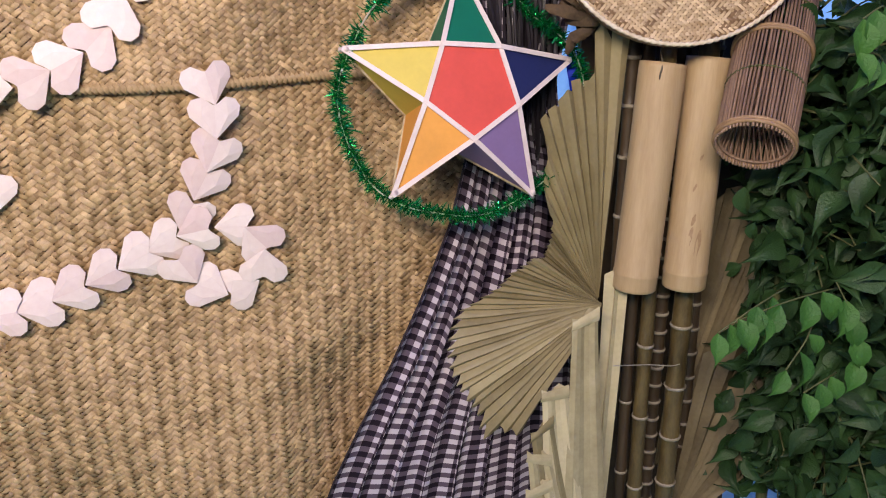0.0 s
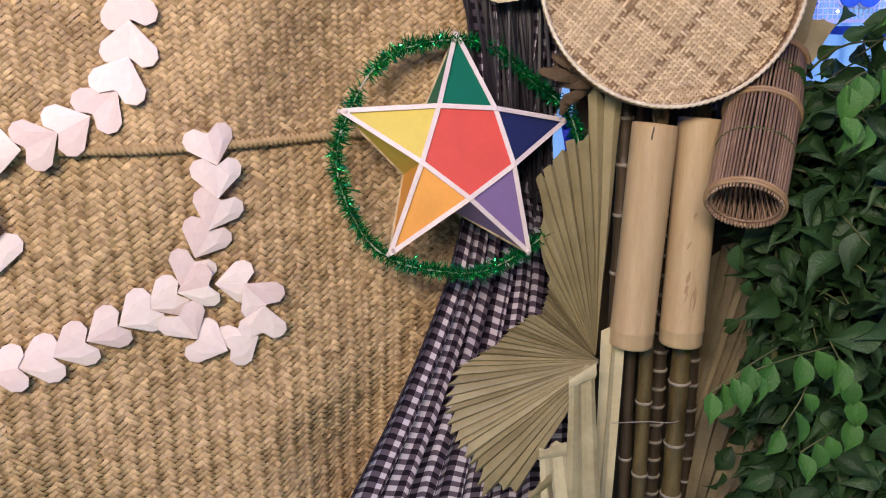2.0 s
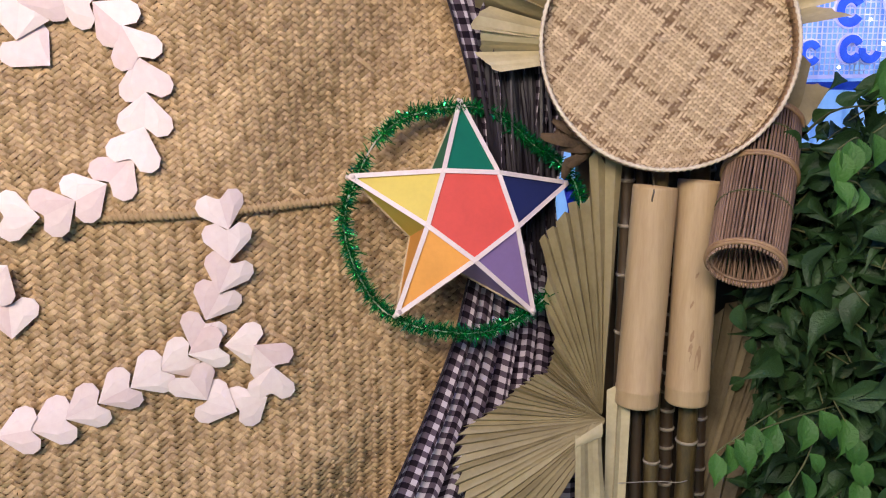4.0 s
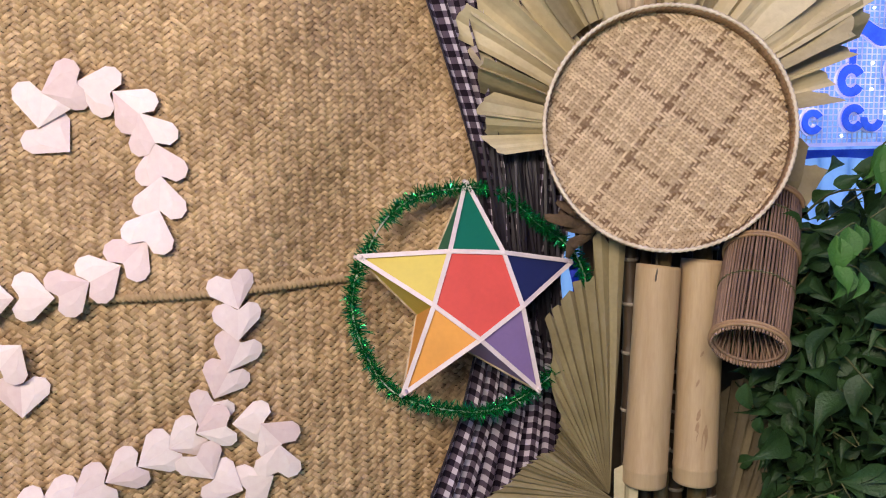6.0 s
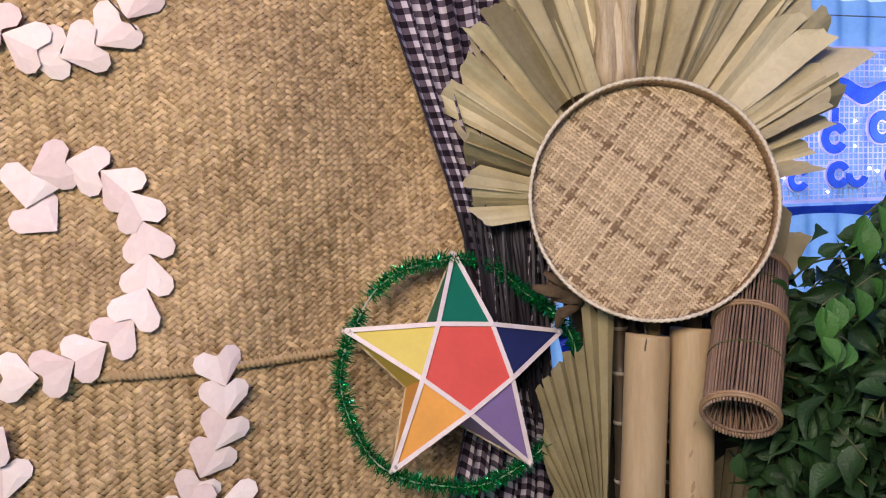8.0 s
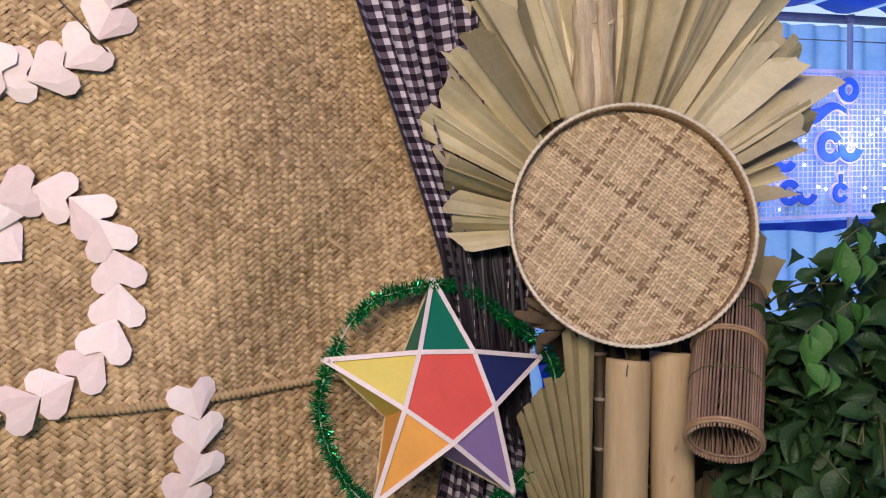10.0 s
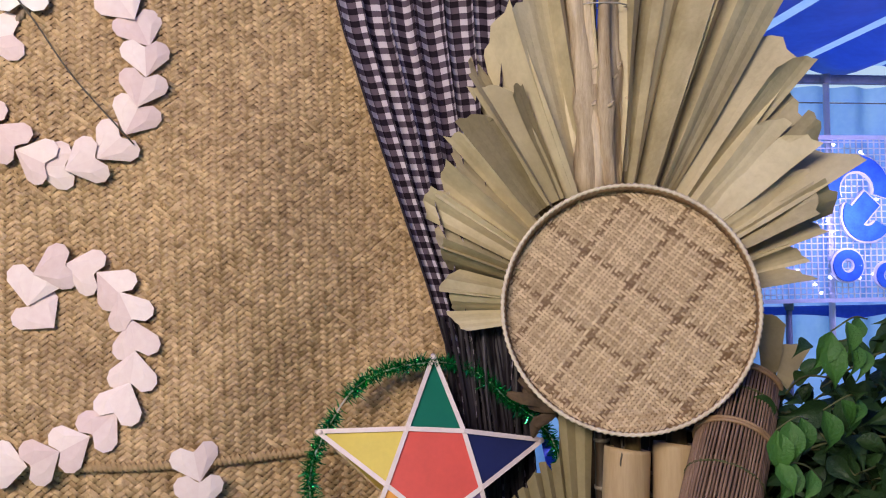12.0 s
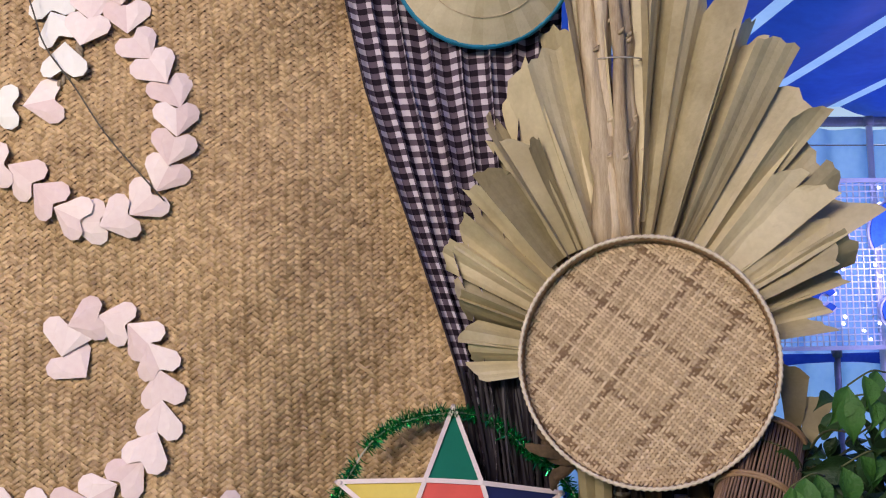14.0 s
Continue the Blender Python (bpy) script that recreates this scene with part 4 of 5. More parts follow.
def stalk_bundle():
    b = thing("stalk_bundle", "bundle of pale dry palm stalks tied with wire above the tray", "stalk bundle", (0.785, 1.374, 1.795))
    rng = random.Random(41)
    for k in range(7):
        x0 = -0.040 + 0.0135 * k
        lean = -0.034 + 0.0085 * k + rng.uniform(-0.012, 0.012)
        y = rng.uniform(-0.022, 0.016) + 0.02 * abs(k - 3) / 3
        top = rng.uniform(0.58, 0.72)
        pts, rad = [], []
        r0 = rng.uniform(0.011, 0.0195)
        for i in range(15):
            u = i / 14
            pts.append((x0 * (1 - 0.35 * math.sin(min(1, u * 1.4) * math.pi * 0.6)) + lean * u + 0.004 * math.sin(7 * u + k), y - 0.004 * math.sin(6 * u + 2 * k), top * u))
            rad.append(r0 * (1.35 - 0.55 * u) * (1 + (0.22 if i in (4 + k % 3, 9 + k % 2) else 0)) * rng.uniform(0.94, 1.06))
        st = piece("stalk", *tube(pts, rad, 11, wobble=0.20), STALK, b, smooth=True)
        for i in (4 + k % 3, 9 + k % 2):
            p = Vector(pts[i])
            piece("bud", *tube([p + Vector((0, -r0 * 0.8, 0)), p + Vector((0.006, -r0 * 1.5, 0.004)), p + Vector((0.012, -r0 * 1.3, 0.012))], [0.005, 0.004, 0.001], 7), STALK, st, smooth=True)
    ring = [(0.046 * math.cos(a) + 0.0, 0.028 * math.sin(a), 0.375 + 0.004 * math.sin(a)) for a in np.linspace(0, 2 * math.pi, 26)]
    piece("tie", *tube(ring, 0.0016, 6, False), PALE_WIRE, b, "thin wire tie", True)
    # dry leaf sheaths at both sides
    for sx, tx, ty in ((-0.055, -0.09, 0.03), (0.055, 0.10, 0.03), (0.045, 0.055, 0.012), (-0.045, -0.05, 0.02)):
        v, f = [], []
        for i in range(12):
            u = i / 11
            x = sx + (tx - sx) * u
            h = 0.017 * math.sin(math.pi * (0.22 + 0.55 * u))
            for dx, dy in ((-h, 0.0), (0, -0.007), (h, 0.002)):
                v.append((x + dx, ty + dy, 0.05 + 0.72 * u))
        n = len(v)
        v += [(a, c + 0.001, d) for a, c, d in v]
        for i in range(11):
            for c in range(2):
                q = 3 * i + c
                f += [(q, q + 1, q + 4, q + 3), (n + q, n + q + 3, n + q + 4, n + q + 1)]
        piece("sheath", v, f, PALM_PALE, b)


stalk_bundle()


# ---- bamboo ----
def bamboo_tube(bottom, top, radius, label, hole):
    b = thing("bamboo_tube", label, "bamboo tube", bottom, "bamboo tubes")
    d = Vector(top) - Vector(bottom)
    n, sides = 14, 28
    axis = d.normalized()
    a = axis.cross(Vector((0, 1, 0))).normalized()
    c = axis.cross(a)
    v, f = [], []
    prof = [(0.0, 0.93), (0.006, 0.99), (0.02, 1.0), (0.065, 1.0), (0.072, 1.025), (0.082, 1.03), (0.090, 1.0), (0.3, 0.985), (0.6, 0.975), (0.9, 0.98), (0.985, 0.98), (1.0, 0.96)]
    inner = [(1.0, 0.80), (0.8, 0.80)]
    for u, q in prof + inner:
        for s in range(sides):
            w = 2 * math.pi * s / sides
            rr = radius * q * (1 + 0.012 * math.sin(2 * w + 3 * u))
            v.append(d * u + rr * (math.cos(w) * a + math.sin(w) * c) + axis * (0.004 * math.sin(w + 1) if u == 1 else 0))
    rows = len(prof) + len(inner)
    for k in range(rows - 1):
        for s in range(sides):
            t = (s + 1) % sides
            f.append((k * sides + s, k * sides + t, (k + 1) * sides + t, (k + 1) * sides + s))
    f.append(tuple(range(sides))[::-1])
    f.append(tuple(range((rows - 1) * sides, rows * sides)))
    piece("wall", v, f, BAMBOO, b, smooth=True)
    if not hole:
        rng = random.Random(3)
        for u, w0, h, wd in ((0.70, 0.0, 0.016, 0.0035), (0.60, -0.5, 0.006, 0.003), (0.33, -0.55, 0.012, 0.004), (0.22, -0.25, 0.030, 0.006), (0.25, -0.62, 0.022, 0.005), (0.14, -0.5, 0.020, 0.008), (0.47, -0.65, 0.008, 0.003)):
            v2, f2 = [], []
            for i in range(7):
                t = i / 6
                for sgn in (-1, 1):
                    w = -math.pi / 2 * (1 if c.y > 0 else -1) + (w0 + sgn * (wd / radius) * math.sin(math.pi * (0.08 + 0.84 * t)) * rng.uniform(0.6, 1.1) + 0.12 * t)
                    v2.append(d * u + axis * (h * (t - 0.5) * 2) + radius * 0.9905 * (math.cos(w) * a + math.sin(w) * c))
            for i in range(6):
                f2.append((2 * i, 2 * i + 1, 2 * i + 3, 2 * i + 2))
            piece("bark_patch", v2, f2, HOOP, b, "brown scuffed bark", True)
    if hole:
        p = d * 0.955 - c * radius * 0.99 * (1 if c.y > 0 else -1) + a * 0
        side = Vector((-0.021, 0.012, 0))
        piece("string", *tube(smooth_path([p + side + Vector((0.0, 0.0, -0.012)), p + side + Vector((-0.003, -0.004, 0.0)), p + side + Vector((0.002, 0.0, 0.022)), p + side + Vector((0.01, 0.03, 0.06))]), 0.0017, 6), WIRE, b, "dark hanging string", True)


bamboo_tube((0.759, 1.286, 0.892), (0.790, 1.306, 1.323), 0.0430, "pale tan bamboo tube with a dark string at its mouth", True)
bamboo_tube((0.864, 1.276, 0.888), (0.881, 1.298, 1.331), 0.0430, "pale tan bamboo tube with brown scuff marks", False)


def bamboo_pole(x, y, radius, nodes, material, label, lean, node_mat=NODE):
    p = thing("bamboo_pole", label, "bamboo pole", (x, y, 0), "bamboo poles")
    stops = sorted(nodes)
    bounds = [0.0] + [s for s in stops if s < 1.40] + [1.42]
    for i in range(len(bounds) - 1):
        a, b = bounds[i], bounds[i + 1]
        if b - a < 0.01:
            continue
        pts, rad = [], []
        for u, q in ((0, 1.10), (0.03, 1.0), (0.25, 0.95), (0.5, 0.93), (0.75, 0.95), (0.97, 1.02), (1, 1.12)):
            z = a + (b - a) * u
            pts.append((lean[0] * z, lean[1] * z, z))
            rad.append(radius * q)
        piece("segment", *tube(pts, rad, 16), material, p, smooth=True)
        if i:
            piece("node", *tube([(lean[0] * (a - 0.004), lean[1] * a, a - 0.004), (lean[0] * a, lean[1] * a, a), (lean[0] * (a + 0.003), lean[1] * a, a + 0.003)], [radius * 1.10, radius * 1.17, radius * 1.08], 16), node_mat, p, "pale node ring", True)


bamboo_pole(0.826, 1.31, 0.0155, [0.20, 0.401, 0.58, 0.75, 0.95, 1.15, 1.36, 1.55], POLE, "olive brown bamboo pole with pale node rings", (-0.018, 0))
bamboo_pole(0.900, 1.31, 0.0205, [0.15, 0.27, 0.398, 0.517, 0.641, 0.785, 0.95, 1.12, 1.30, 1.48], POLE, "thick olive brown bamboo pole with pale node rings", (-0.010, 0))
bamboo_pole(0.888, 1.37, 0.0155, [0.10 + 0.043 * k for k in range(36)], POLE_DARK, "dark knotty bamboo pole with close-set rings", (-0.012, 0))
bamboo_pole(0.810, 1.345, 0.0125, [0.16, 0.42, 0.60, 0.93, 1.10, 1.25, 1.38, 1.52], POLE_DARK, "thin dark bamboo pole with pale node rings", (-0.02, 0))
bamboo_pole(0.985, 1.375, 0.0155, [0.08 + 0.060 * k for k in range(26)], POLE_DARK, "dark knotty bamboo pole behind the others", (-0.03, 0))
bamboo_pole(0.765, 1.36, 0.014, [0.2, 0.5, 0.8, 1.02, 1.14, 1.24, 1.33, 1.44], POLE_DARK, "dark bamboo pole with pale node rings", (-0.005, 0))
tie = thing("binding_wire", "thin brown wire bound across the poles", "wire")
piece("strand", *tube(smooth_path([(0.70, 1.235, 0.755), (0.75, 1.262, 0.735), (0.81, 1.28, 0.718), (0.865, 1.285, 0.705), (0.905, 1.30, 0.70)]), 0.0011, 6), PALE_WIRE, tie, smooth=True)


# ---- round tray ----
def round_tray():
    tray = thing("winnowing_tray", "round shallow woven bamboo tray with a corded cream rim", "tray", (0.786, 1.2755, 1.5854))
    tray.scale = (1.036, 1.0, 1.036)
    tray.rotation_euler = (radians(-11.6), 0, radians(-18.2))
    rng = random.Random(51)
    R = 0.2185

    def inside(px, pz):
        return px * px + pz * pz < R * R
    inside.reach = R + 0.01

    def over(i, j):
        ring = math.hypot(i, j)
        if ring < 29 and i % 16 not in (2, 3, 4, 5) and j % 19 not in (5, 6, 7, 8):
            return 1 if (i + j) % 2 else -1
        return 1 if (i + j) % 4 < 2 else -1
    for way, i, verts, faces in weave_strands((0, 0), 52, 0.0063, 0.0009, over, inside, rng, 0.76):
        v = [(a, 0.024 - b - 0.004 * (1 - (a * a + c * c) / R ** 2) * -1, c) for a, b, c in verts]
        dark = way == 0 and (i % 16 in (3, 4)) or way == 1 and (i % 19 in (6, 7))
        piece("strip", v, faces, TRAY_DARK if dark else TRAY, tray, smooth=True)
    n = 120

    def band(r0, r1, y0, y1):
        v, f = [], []
        for k in range(n):
            a = 2 * math.pi * k / n
            for r, y in ((r0, y0), (r1, y0), (r1, y1), (r0, y1)):
                v.append((r * math.cos(a), y, r * math.sin(a)))
        for k in range(n):
            q, t = 4 * k, 4 * ((k + 1) % n)
            for c in range(4):
                d = (c + 1) % 4
                f.append((q + c, t + c, t + d, q + d))
        return v, f
    piece("hoop", *band(0.2165, 0.2205, -0.006, 0.030), HOOP, tray, "brown bamboo hoop", True)
    # Backing sheet behind the strips, its dark tone giving the holes their shade.
    base = band(0.0, 0.2160, 0.0295, 0.031)
    piece("backing", *base, TRAY_GAP, tray, "brown woven underside")
    v, f = [], []
    for k in range(n * 5):
        a = 2 * math.pi * k / (n * 5)
        for s in range(8):
            w = 2 * math.pi * s / 8
            rr = 0.0034 * (1 + 0.34 * math.sin(120 * a + 2 * w))
            v.append(((0.2195 + rr * math.cos(w)) * math.cos(a), -0.007 + rr * math.sin(w), (0.2195 + rr * math.cos(w)) * math.sin(a)))
    m = n * 5
    for k in range(m):
        for s in range(8):
            t = (s + 1) % 8
            f.append((k * 8 + s, k * 8 + t, ((k + 1) % m) * 8 + t, ((k + 1) % m) * 8 + s))
    piece("cord", v, f, CORD, tray, "cream wound cord", True)
    for k in range(140):
        a = 2 * math.pi * k / 140
        v, f = tube([(0.2158 * math.cos(a), -0.003, 0.2158 * math.sin(a)), (0.2150 * math.cos(a + 0.02), 0.022, 0.2150 * math.sin(a + 0.02))], 0.0011, 5)
        piece("lashing", v, f, HOOP, tray)
    pts = smooth_path([(-0.045, 0.018, 0.012), (-0.03, 0.012, 0.014), (0.0, 0.012, 0.011), (0.018, 0.016, 0.02)])
    piece("loop_string", *tube(pts, 0.0009, 6), TRAY, tray, "small tan hanging string", True)


round_tray()


# ---- fish trap ----
def fish_trap():
    low, high = Vector((0.858, 1.112, 1.212)), Vector((1.016, 1.292, 1.436))
    trap = thing("fish_trap", "brown slatted bamboo fish trap hung mouth down", "fish trap", low)
    d = high - low
    axis = d.normalized()
    a = axis.cross(Vector((0, 1, 0))).normalized()
    c = axis.cross(a).normalized()
    r0, r1 = 0.0615, 0.0590

    def at(u, w, dr=0.0):
        r = r0 + (r1 - r0) * u + 0.003 * math.sin(math.pi * u) + dr
        return d * u + r * (math.cos(w) * a + math.sin(w) * c)
    n = 62
    rng = random.Random(61)
    for k in range(n):
        w = 2 * math.pi * (k + rng.uniform(-0.15, 0.15)) / n
        pts = [at(u, w + 0.01 * math.sin(5 * u + k), 0.0006 * math.sin(k * 7 + 4 * u)) for u in (-0.03, 0.0, 0.25, 0.5, 0.75, 1.0)]
        piece("slat", *tube(pts, 0.0023 * rng.uniform(0.85, 1.15), 6), SLAT, trap, smooth=True)
    for u, thick, wide in ((0.005, 0.0035, 0.004), (0.60, 0.0035, 0.004), (0.985, 0.0035, 0.004)):
        ring = [at(u, w, 0.0035) for w in np.linspace(0, 2 * math.pi, 49)]
        chunks = [tube([p + axis * s for p in ring], thick, 8, False) for s in (-0.003, 0.003)]
        piece("hoop", *join(chunks), HOOP, trap, "split bamboo hoop", True)
        ring = [at(u, w, -0.0045) for w in np.linspace(0, 2 * math.pi, 49)]
        piece("inner_hoop", *tube(ring, 0.0028, 7, False), SLAT, trap, smooth=True)
    for u in (0.34, 0.83):
        for s in (-0.0025, 0.0025):
            ring = [at(u + s, w, 0.0016 + 0.0012 * math.sin(w * n / 2 + (0 if s > 0 else math.pi))) for w in np.linspace(0, 2 * math.pi, 160)]
            piece("lashing", *tube(ring, 0.0011, 5, False), TWIG, trap, "olive twine lashing", True)
    for k in range(30):
        w = 2 * math.pi * k / 30
        pts = [at(0.0, w, -0.006), at(0.22, w + 0.35, -0.028) , d * 0.42 + 0.018 * (math.cos(w + 0.6) * a + math.sin(w + 0.6) * c)]
        piece("funnel_slat", *tube(pts, 0.0018, 5), SLAT, trap, "slat of the inner funnel", True)
    cap = [at(1.0, w, -0.002) for w in np.linspace(0, 2 * math.pi, 33)[:-1]]
    piece("lid", cap + [q - axis * 0.004 for q in cap], [tuple(range(32)), tuple(range(63, 31, -1))] + [(k, 32 + k, 32 + (k + 1) % 32, (k + 1) % 32) for k in range(32)], SLAT, trap, "closed slatted end")
    knot = at(0.60, 2.9, 0.006)
    piece("tie", *tube(smooth_path([knot, knot + Vector((-0.02, -0.004, 0.012)), knot + Vector((-0.05, 0.01, 0.02))]), 0.0015, 6), TWIG, trap, "twine tie", True)


fish_trap()


# ---- withered leaves and foil behind the tray ----
def withered_bunch():
    w = thing("withered_leaves", "small bunch of withered brown leaves behind the tray", "withered leaves", (0.672, 1.36, 1.40))
    rng = random.Random(71)
    for k in range(12):
        a = rng.uniform(-2.6, 2.6)
        long = rng.uniform(0.05, 0.10)
        v, f = [], []
        for i in range(7):
            u = i / 6
            h = 0.012 * math.sin(math.pi * (0.1 + 0.8 * u))
            x, z = long * u * math.sin(a) + 0.01 * math.sin(5 * u + k), long * u * math.cos(a)
            y = -0.02 * rng.random() - 0.02 * math.sin(3 * u + k)
            v += [(x - h * math.cos(a), y, z + h * math.sin(a)), (x, y - 0.006, z), (x + h * math.cos(a), y, z - h * math.sin(a))]
        for i in range(6):
            for c in range(2):
                q = 3 * i + c
                f.append((q, q + 1, q + 4, q + 3))
        piece("leaf", v, f, BROWN, w, smooth=True)


withered_bunch()
rib = thing("foil_ribbon", "bright blue foil ribbon hanging beside the curtain", "ribbon", (0.676, 1.44, 1.20))
rv = []
for k in range(9):
    u = k / 8
    h = 0.009 + 0.002 * math.sin(4 * u)
    rv += [(-h + 0.006 * math.sin(5 * u), 0.004 * math.sin(9 * u), 0.13 * u), (h + 0.006 * math.sin(5 * u), -0.003, 0.13 * u)]
piece("band", rv + [(a, b + 0.0008, c) for a, b, c in rv], [(2 * k, 2 * k + 1, 2 * k + 3, 2 * k + 2) for k in range(8)] + [(18 + 2 * k, 20 + 2 * k, 21 + 2 * k, 19 + 2 * k) for k in range(8)], RIBBON, rib)


# ---- hat ----
def leaf_hat():
    hat = thing("conical_hat", "pale leaf conical hat with a turquoise rim hung on the curtain", "hat", (0.52, 1.385, 2.395))
    hat.rotation_euler = (radians(12), 0, radians(-4))
    R, H = 0.185, 0.11
    n = 44
    rng = random.Random(81)
    for k in range(n):
        a0, a1 = 2 * math.pi * k / n, 2 * math.pi * (k + 1.12) / n
        v = []
        lift = rng.uniform(0, 0.0015)
        for u in (0.02, 0.35, 0.7, 1.0):
            for a in (a0, (a0 + a1) / 2, a1):
                v.append((R * u * math.sin(a), -H * (1 - u) - 0.002 * u - lift - (0.0012 if a == a1 else 0), R * u * math.cos(a)))
        f = []
        for r in range(3):
            for c in range(2):
                q = 3 * r + c
                f.append((q, q + 1, q + 4, q + 3))
        piece("leaf_strip", v, f, HAT, hat)
    ring = [(R * math.sin(a), -0.001, R * math.cos(a)) for a in np.linspace(0, 2 * math.pi, 73)]
    piece("rim", *join([tube(ring, 0.0042, 8, False), tube([(1.012 * x, y + 0.004, 1.012 * z) for x, y, z in ring], 0.004, 8, False)]), TRIM, hat, "turquoise cloth rim", True)
    for u in (0.45, 0.72):
        ring = [(R * u * math.sin(a), -H * (1 - u) - 0.005, R * u * math.cos(a)) for a in np.linspace(0, 2 * math.pi, 61)]
        piece("hoop_thread", *tube(ring, 0.0009, 5, False), STALK, hat, smooth=True)


leaf_hat()


# ---- shrub ----
def leaf_mesh(name, material, seed):
    rng = random.Random(seed)
    v, f = [], []
    rows = 8
    prof = [0.03, 0.62, 0.96, 1.0, 0.86, 0.60, 0.32, 0.12, 0.0]
    for i in range(rows + 1):
        u = i / rows
        h = 0.0235 * prof[i]
        bend = -0.012 * math.sin(math.pi * u * 0.9) + 0.02 * u * u
        for s in (-1, -0.5, 0, 0.5, 1):
            edge = 1 + 0.05 * math.sin(i * 2.3 + seed) * abs(s)
            v.append((h * s * edge, bend - 0.014 * abs(s) * math.sin(math.pi * u) + rng.uniform(-0.0006, 0.0006) + 0.0015 * math.sin(7 * u + 2 * s), -0.090 * u))
    for i in range(rows):
        for c in range(4):
            q = 5 * i + c
            f.append((q, q + 1, q + 6, q + 5))
    return mesh_of(name, v, f, material, True)


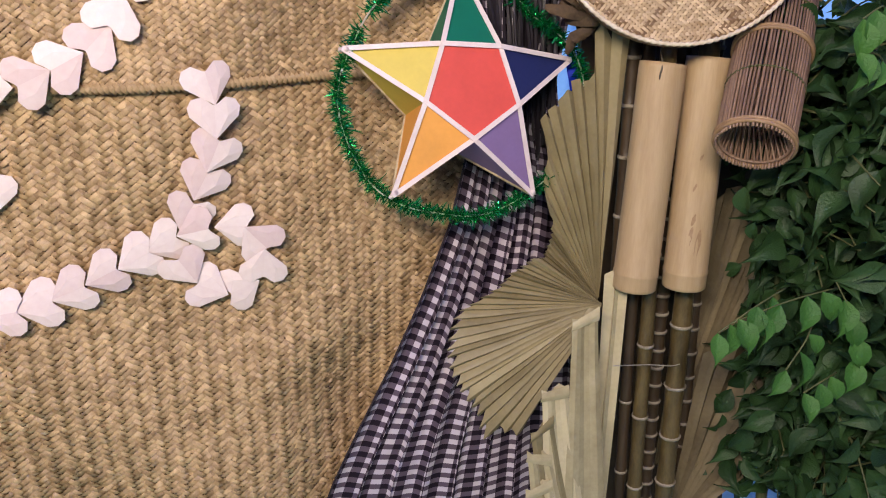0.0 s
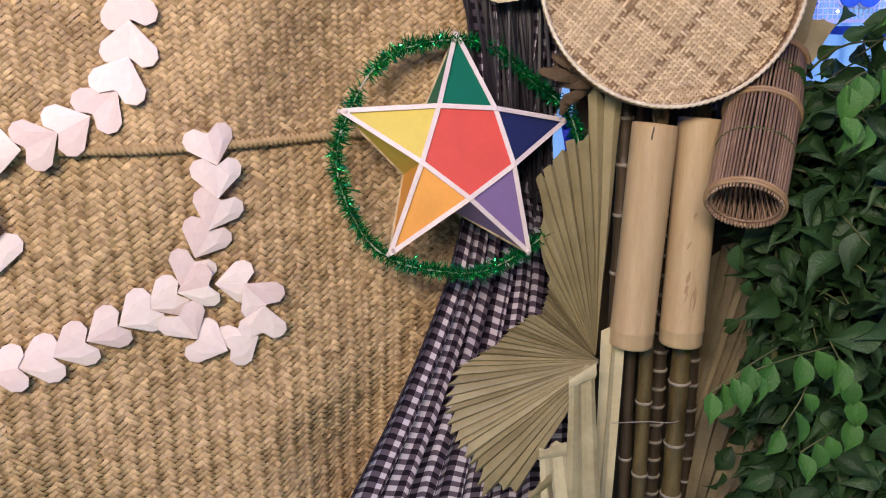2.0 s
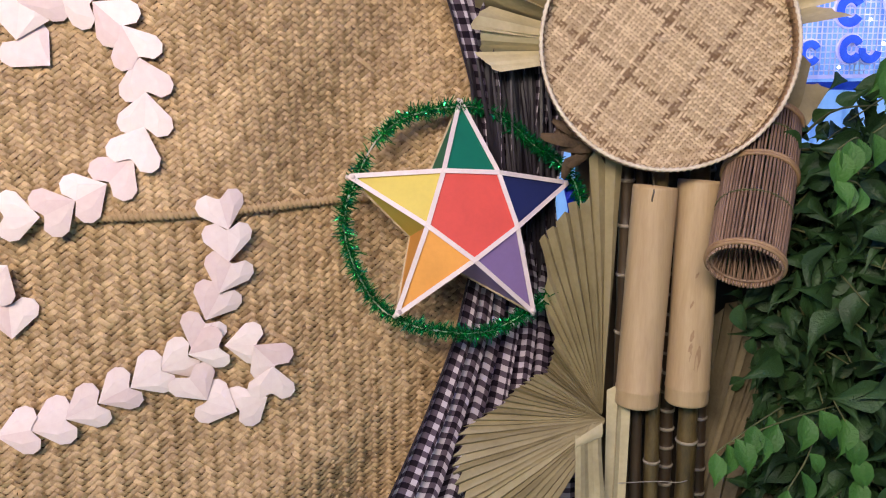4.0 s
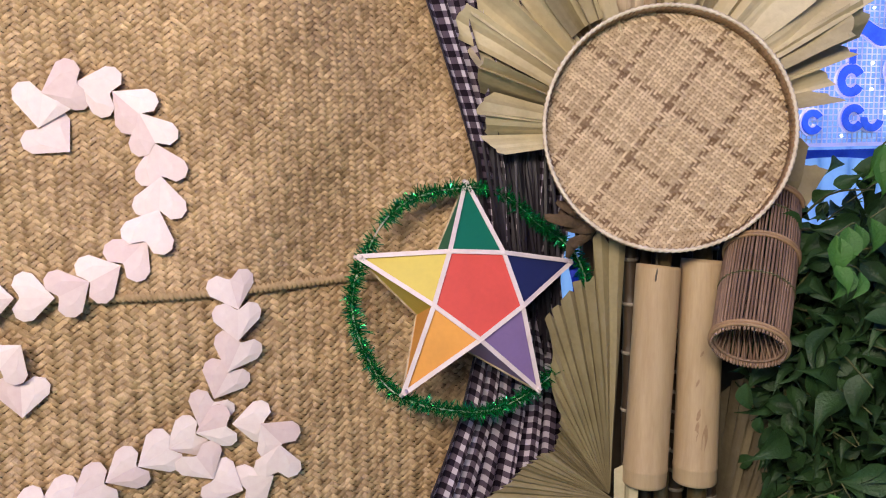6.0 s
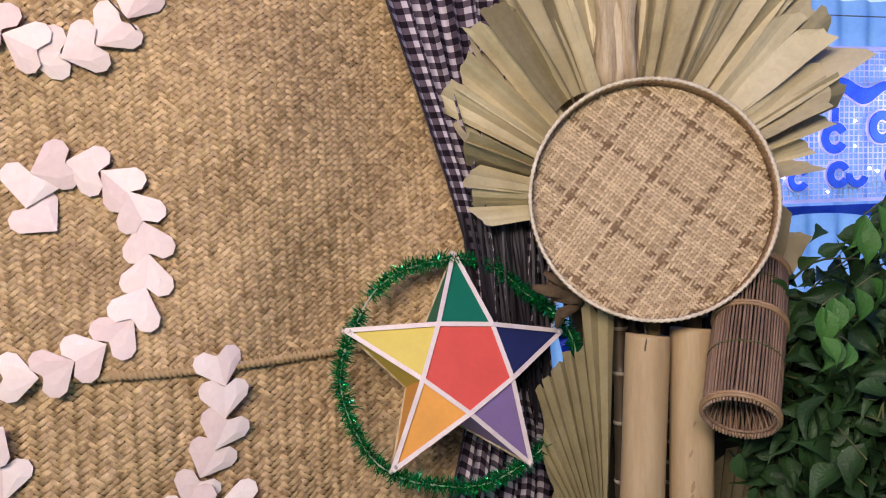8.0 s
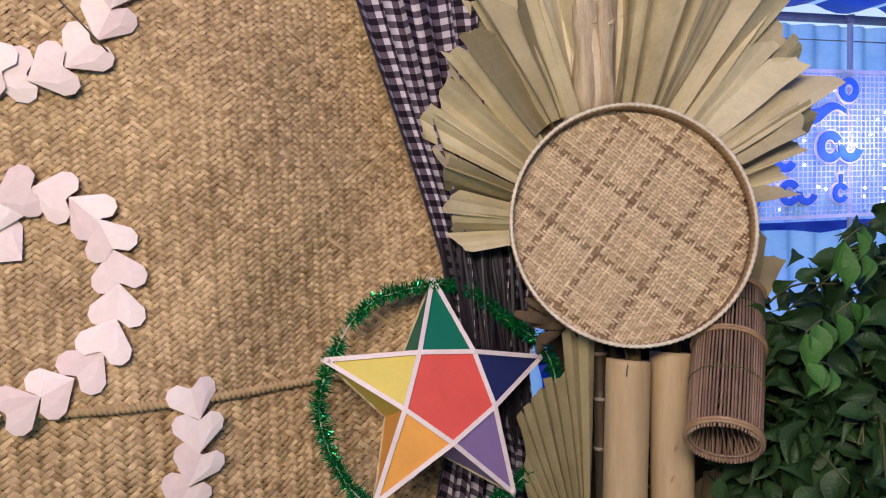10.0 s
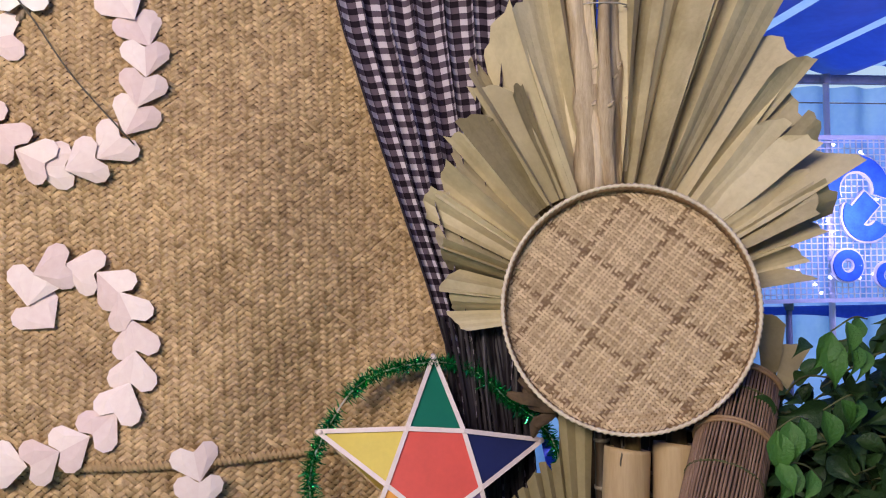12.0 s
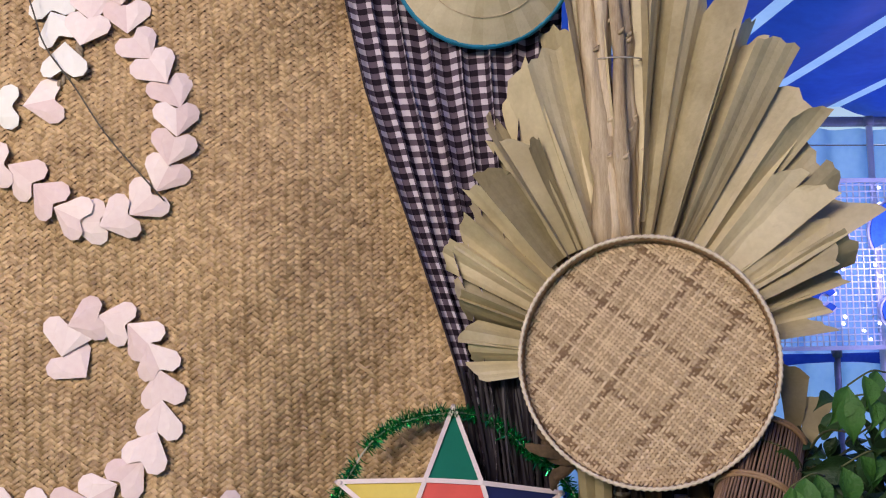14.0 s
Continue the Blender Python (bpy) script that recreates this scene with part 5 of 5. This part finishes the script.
def shrub():
    bush = thing("shrub", "leafy green shrub with drooping pointed leaves beside the bamboo", "shrub", (1.20, 1.22, 0))
    rng = random.Random(91)
    base = Vector((1.20, 1.22, 0))
    twigs, spots = [], []
    left = [(0.30, 0.97), (0.60, 0.95), (0.68, 0.95), (0.78, 1.00), (0.95, 0.98), (1.02, 0.96), (1.12, 0.92), (1.18, 0.94), (1.22, 0.99), (1.35, 1.00), (1.46, 1.00), (1.55, 1.02), (1.62, 1.08)]
    lz, lx = [p[0] for p in left], [p[1] for p in left]
    for k in range(13):
        a = rng.uniform(-1, 1)
        top = Vector((1.03 + 0.05 * k + rng.uniform(-0.03, 0.03), 1.18 + rng.uniform(-0.16, 0.14), rng.uniform(1.25, 1.56)))
        foot = base + Vector((0.014 * (k - 6), 0.02 * rng.uniform(-1, 1), 0))
        path = smooth_path([foot, foot.lerp(top, 0.4) + Vector((rng.uniform(-0.05, 0.05), rng.uniform(-0.04, 0.04), 0)), foot.lerp(top, 0.75), top], 6)
        v, f = tube([p - base for p in path], [0.011 * (1 - 0.75 * i / len(path)) for i in range(len(path))], 8)
        piece("stem", v, f, TWIG, bush, smooth=True)
        for i in range(5, len(path)):
            for rep in range(3):
                p = path[i]
                end = Vector((p.x + rng.uniform(-0.30, 0.22), p.y + rng.uniform(-0.28, 0.10), p.z + rng.uniform(-0.12, 0.16)))
                floor_x = float(np.interp(end.z, lz, lx)) + 0.25 * max(0, end.y - 1.05) + 0.02
                end.x = max(end.x, floor_x + rng.random() * 0.05)
                end.z = min(end.z, 1.57)
                mid = p.lerp(end, 0.5) + Vector((0, 0, 0.03))
                tw = smooth_path([p, mid, end], 4)
                twigs.append(tube([q - base for q in tw], [0.003 * (1 - 0.6 * j / len(tw)) for j in range(len(tw))], 5))
                for j in range(2, len(tw)):
                    for side in (-1, 1):
                        spots.append((tw[j].copy(), side, rng.random()))
    v, f = join(twigs)
    piece("twig", v, f, TWIG, bush, "thin green-brown twigs", True)["kind"] = "stuff"
    shapes = [leaf_mesh("leaf", LEAF, s) for s in (1, 2, 3)]
    lit_shapes = [leaf_mesh("leaf", LEAF_LIT, s) for s in (4, 5)]
    rest = leaf_mesh("leaf", LEAF_REST, 6)
    spots.sort(key=lambda s: s[0].y)
    chunks = []
    count = 0
    rv_ = [tuple(q.co) for q in rest.vertices]
    rf_ = [tuple(q.vertices) for q in rest.polygons]
    for p, side, chance in spots:
        if chance < 0.36:
            continue
        size = rng.uniform(0.50, 1.12)
        m = pose(*(p - base), rng.uniform(-75, 35), rng.uniform(-55, 55) + side * 35, rng.uniform(-80, 80)) @ Matrix.Diagonal((size, size, size, 1))
        if count < 245:
            ob = under(new("leaf", shapes[count % 3]), bush)
            ob.matrix_local = m
            count += 1
        else:
            for rep in range(1):
                m2 = Matrix.Translation(Vector((rng.uniform(-0.05, 0.05), rng.uniform(-0.03, 0.10), rng.uniform(-0.06, 0.06)))) @ m @ pose(0, 0, 0, 0, rng.uniform(-40, 40), rng.uniform(-40, 40))
                chunks.append(([m2 @ Vector(q) for q in rv_], rf_))
    v, f = join(chunks)
    piece("inner_leaves", v, f, LEAF_REST, bush, "dense inner leaves, their green darkened for shade", True)["kind"] = "stuff"
    # sprays that reach out to the front, their green brightened as if lit
    for ox, oy, oz, dx, dz, n in ((0.952, 0.98, 0.994, -0.220, -0.023, 5), (0.852, 0.98, 1.005, -0.139, -0.047, 4), (0.950, 0.98, 1.004, 0.038, -0.129, 4), (0.918, 0.98, 0.937, -0.066, -0.064, 3), (0.985, 0.98, 0.832, -0.090, -0.008, 3), (0.971, 0.98, 1.340, -0.087, 0.036, 3), (0.950, 0.98, 1.429, -0.066, -0.007, 3), (1.071, 1.02, 1.520, -0.080, 0.018, 4), (1.075, 1.02, 1.571, -0.078, -0.015, 3), (1.067, 1.02, 1.454, -0.086, -0.014, 3)):
        p0 = Vector((ox, oy, oz))
        p1 = p0 + Vector((dx, -0.03, dz))
        path = smooth_path([p0, p0.lerp(p1, 0.5) + Vector((0, -0.01, 0.012)), p1], 6)
        v, f = tube([q - base for q in path], 0.0014, 6)
        piece("spray_stem", v, f, TWIG, bush, smooth=True)
        for k in range(n):
            q = path[min(len(path) - 1, int((k + 1) * (len(path) - 1) / n))]
            ob = under(new("leaf", lit_shapes[k % 2]), bush)
            size = rng.uniform(0.58, 0.85)
            ob.matrix_local = pose(*(q - base), rng.uniform(-25, 5), rng.uniform(-30, 30), rng.uniform(-25, 25)) @ Matrix.Diagonal((size, size, size, 1))


shrub()
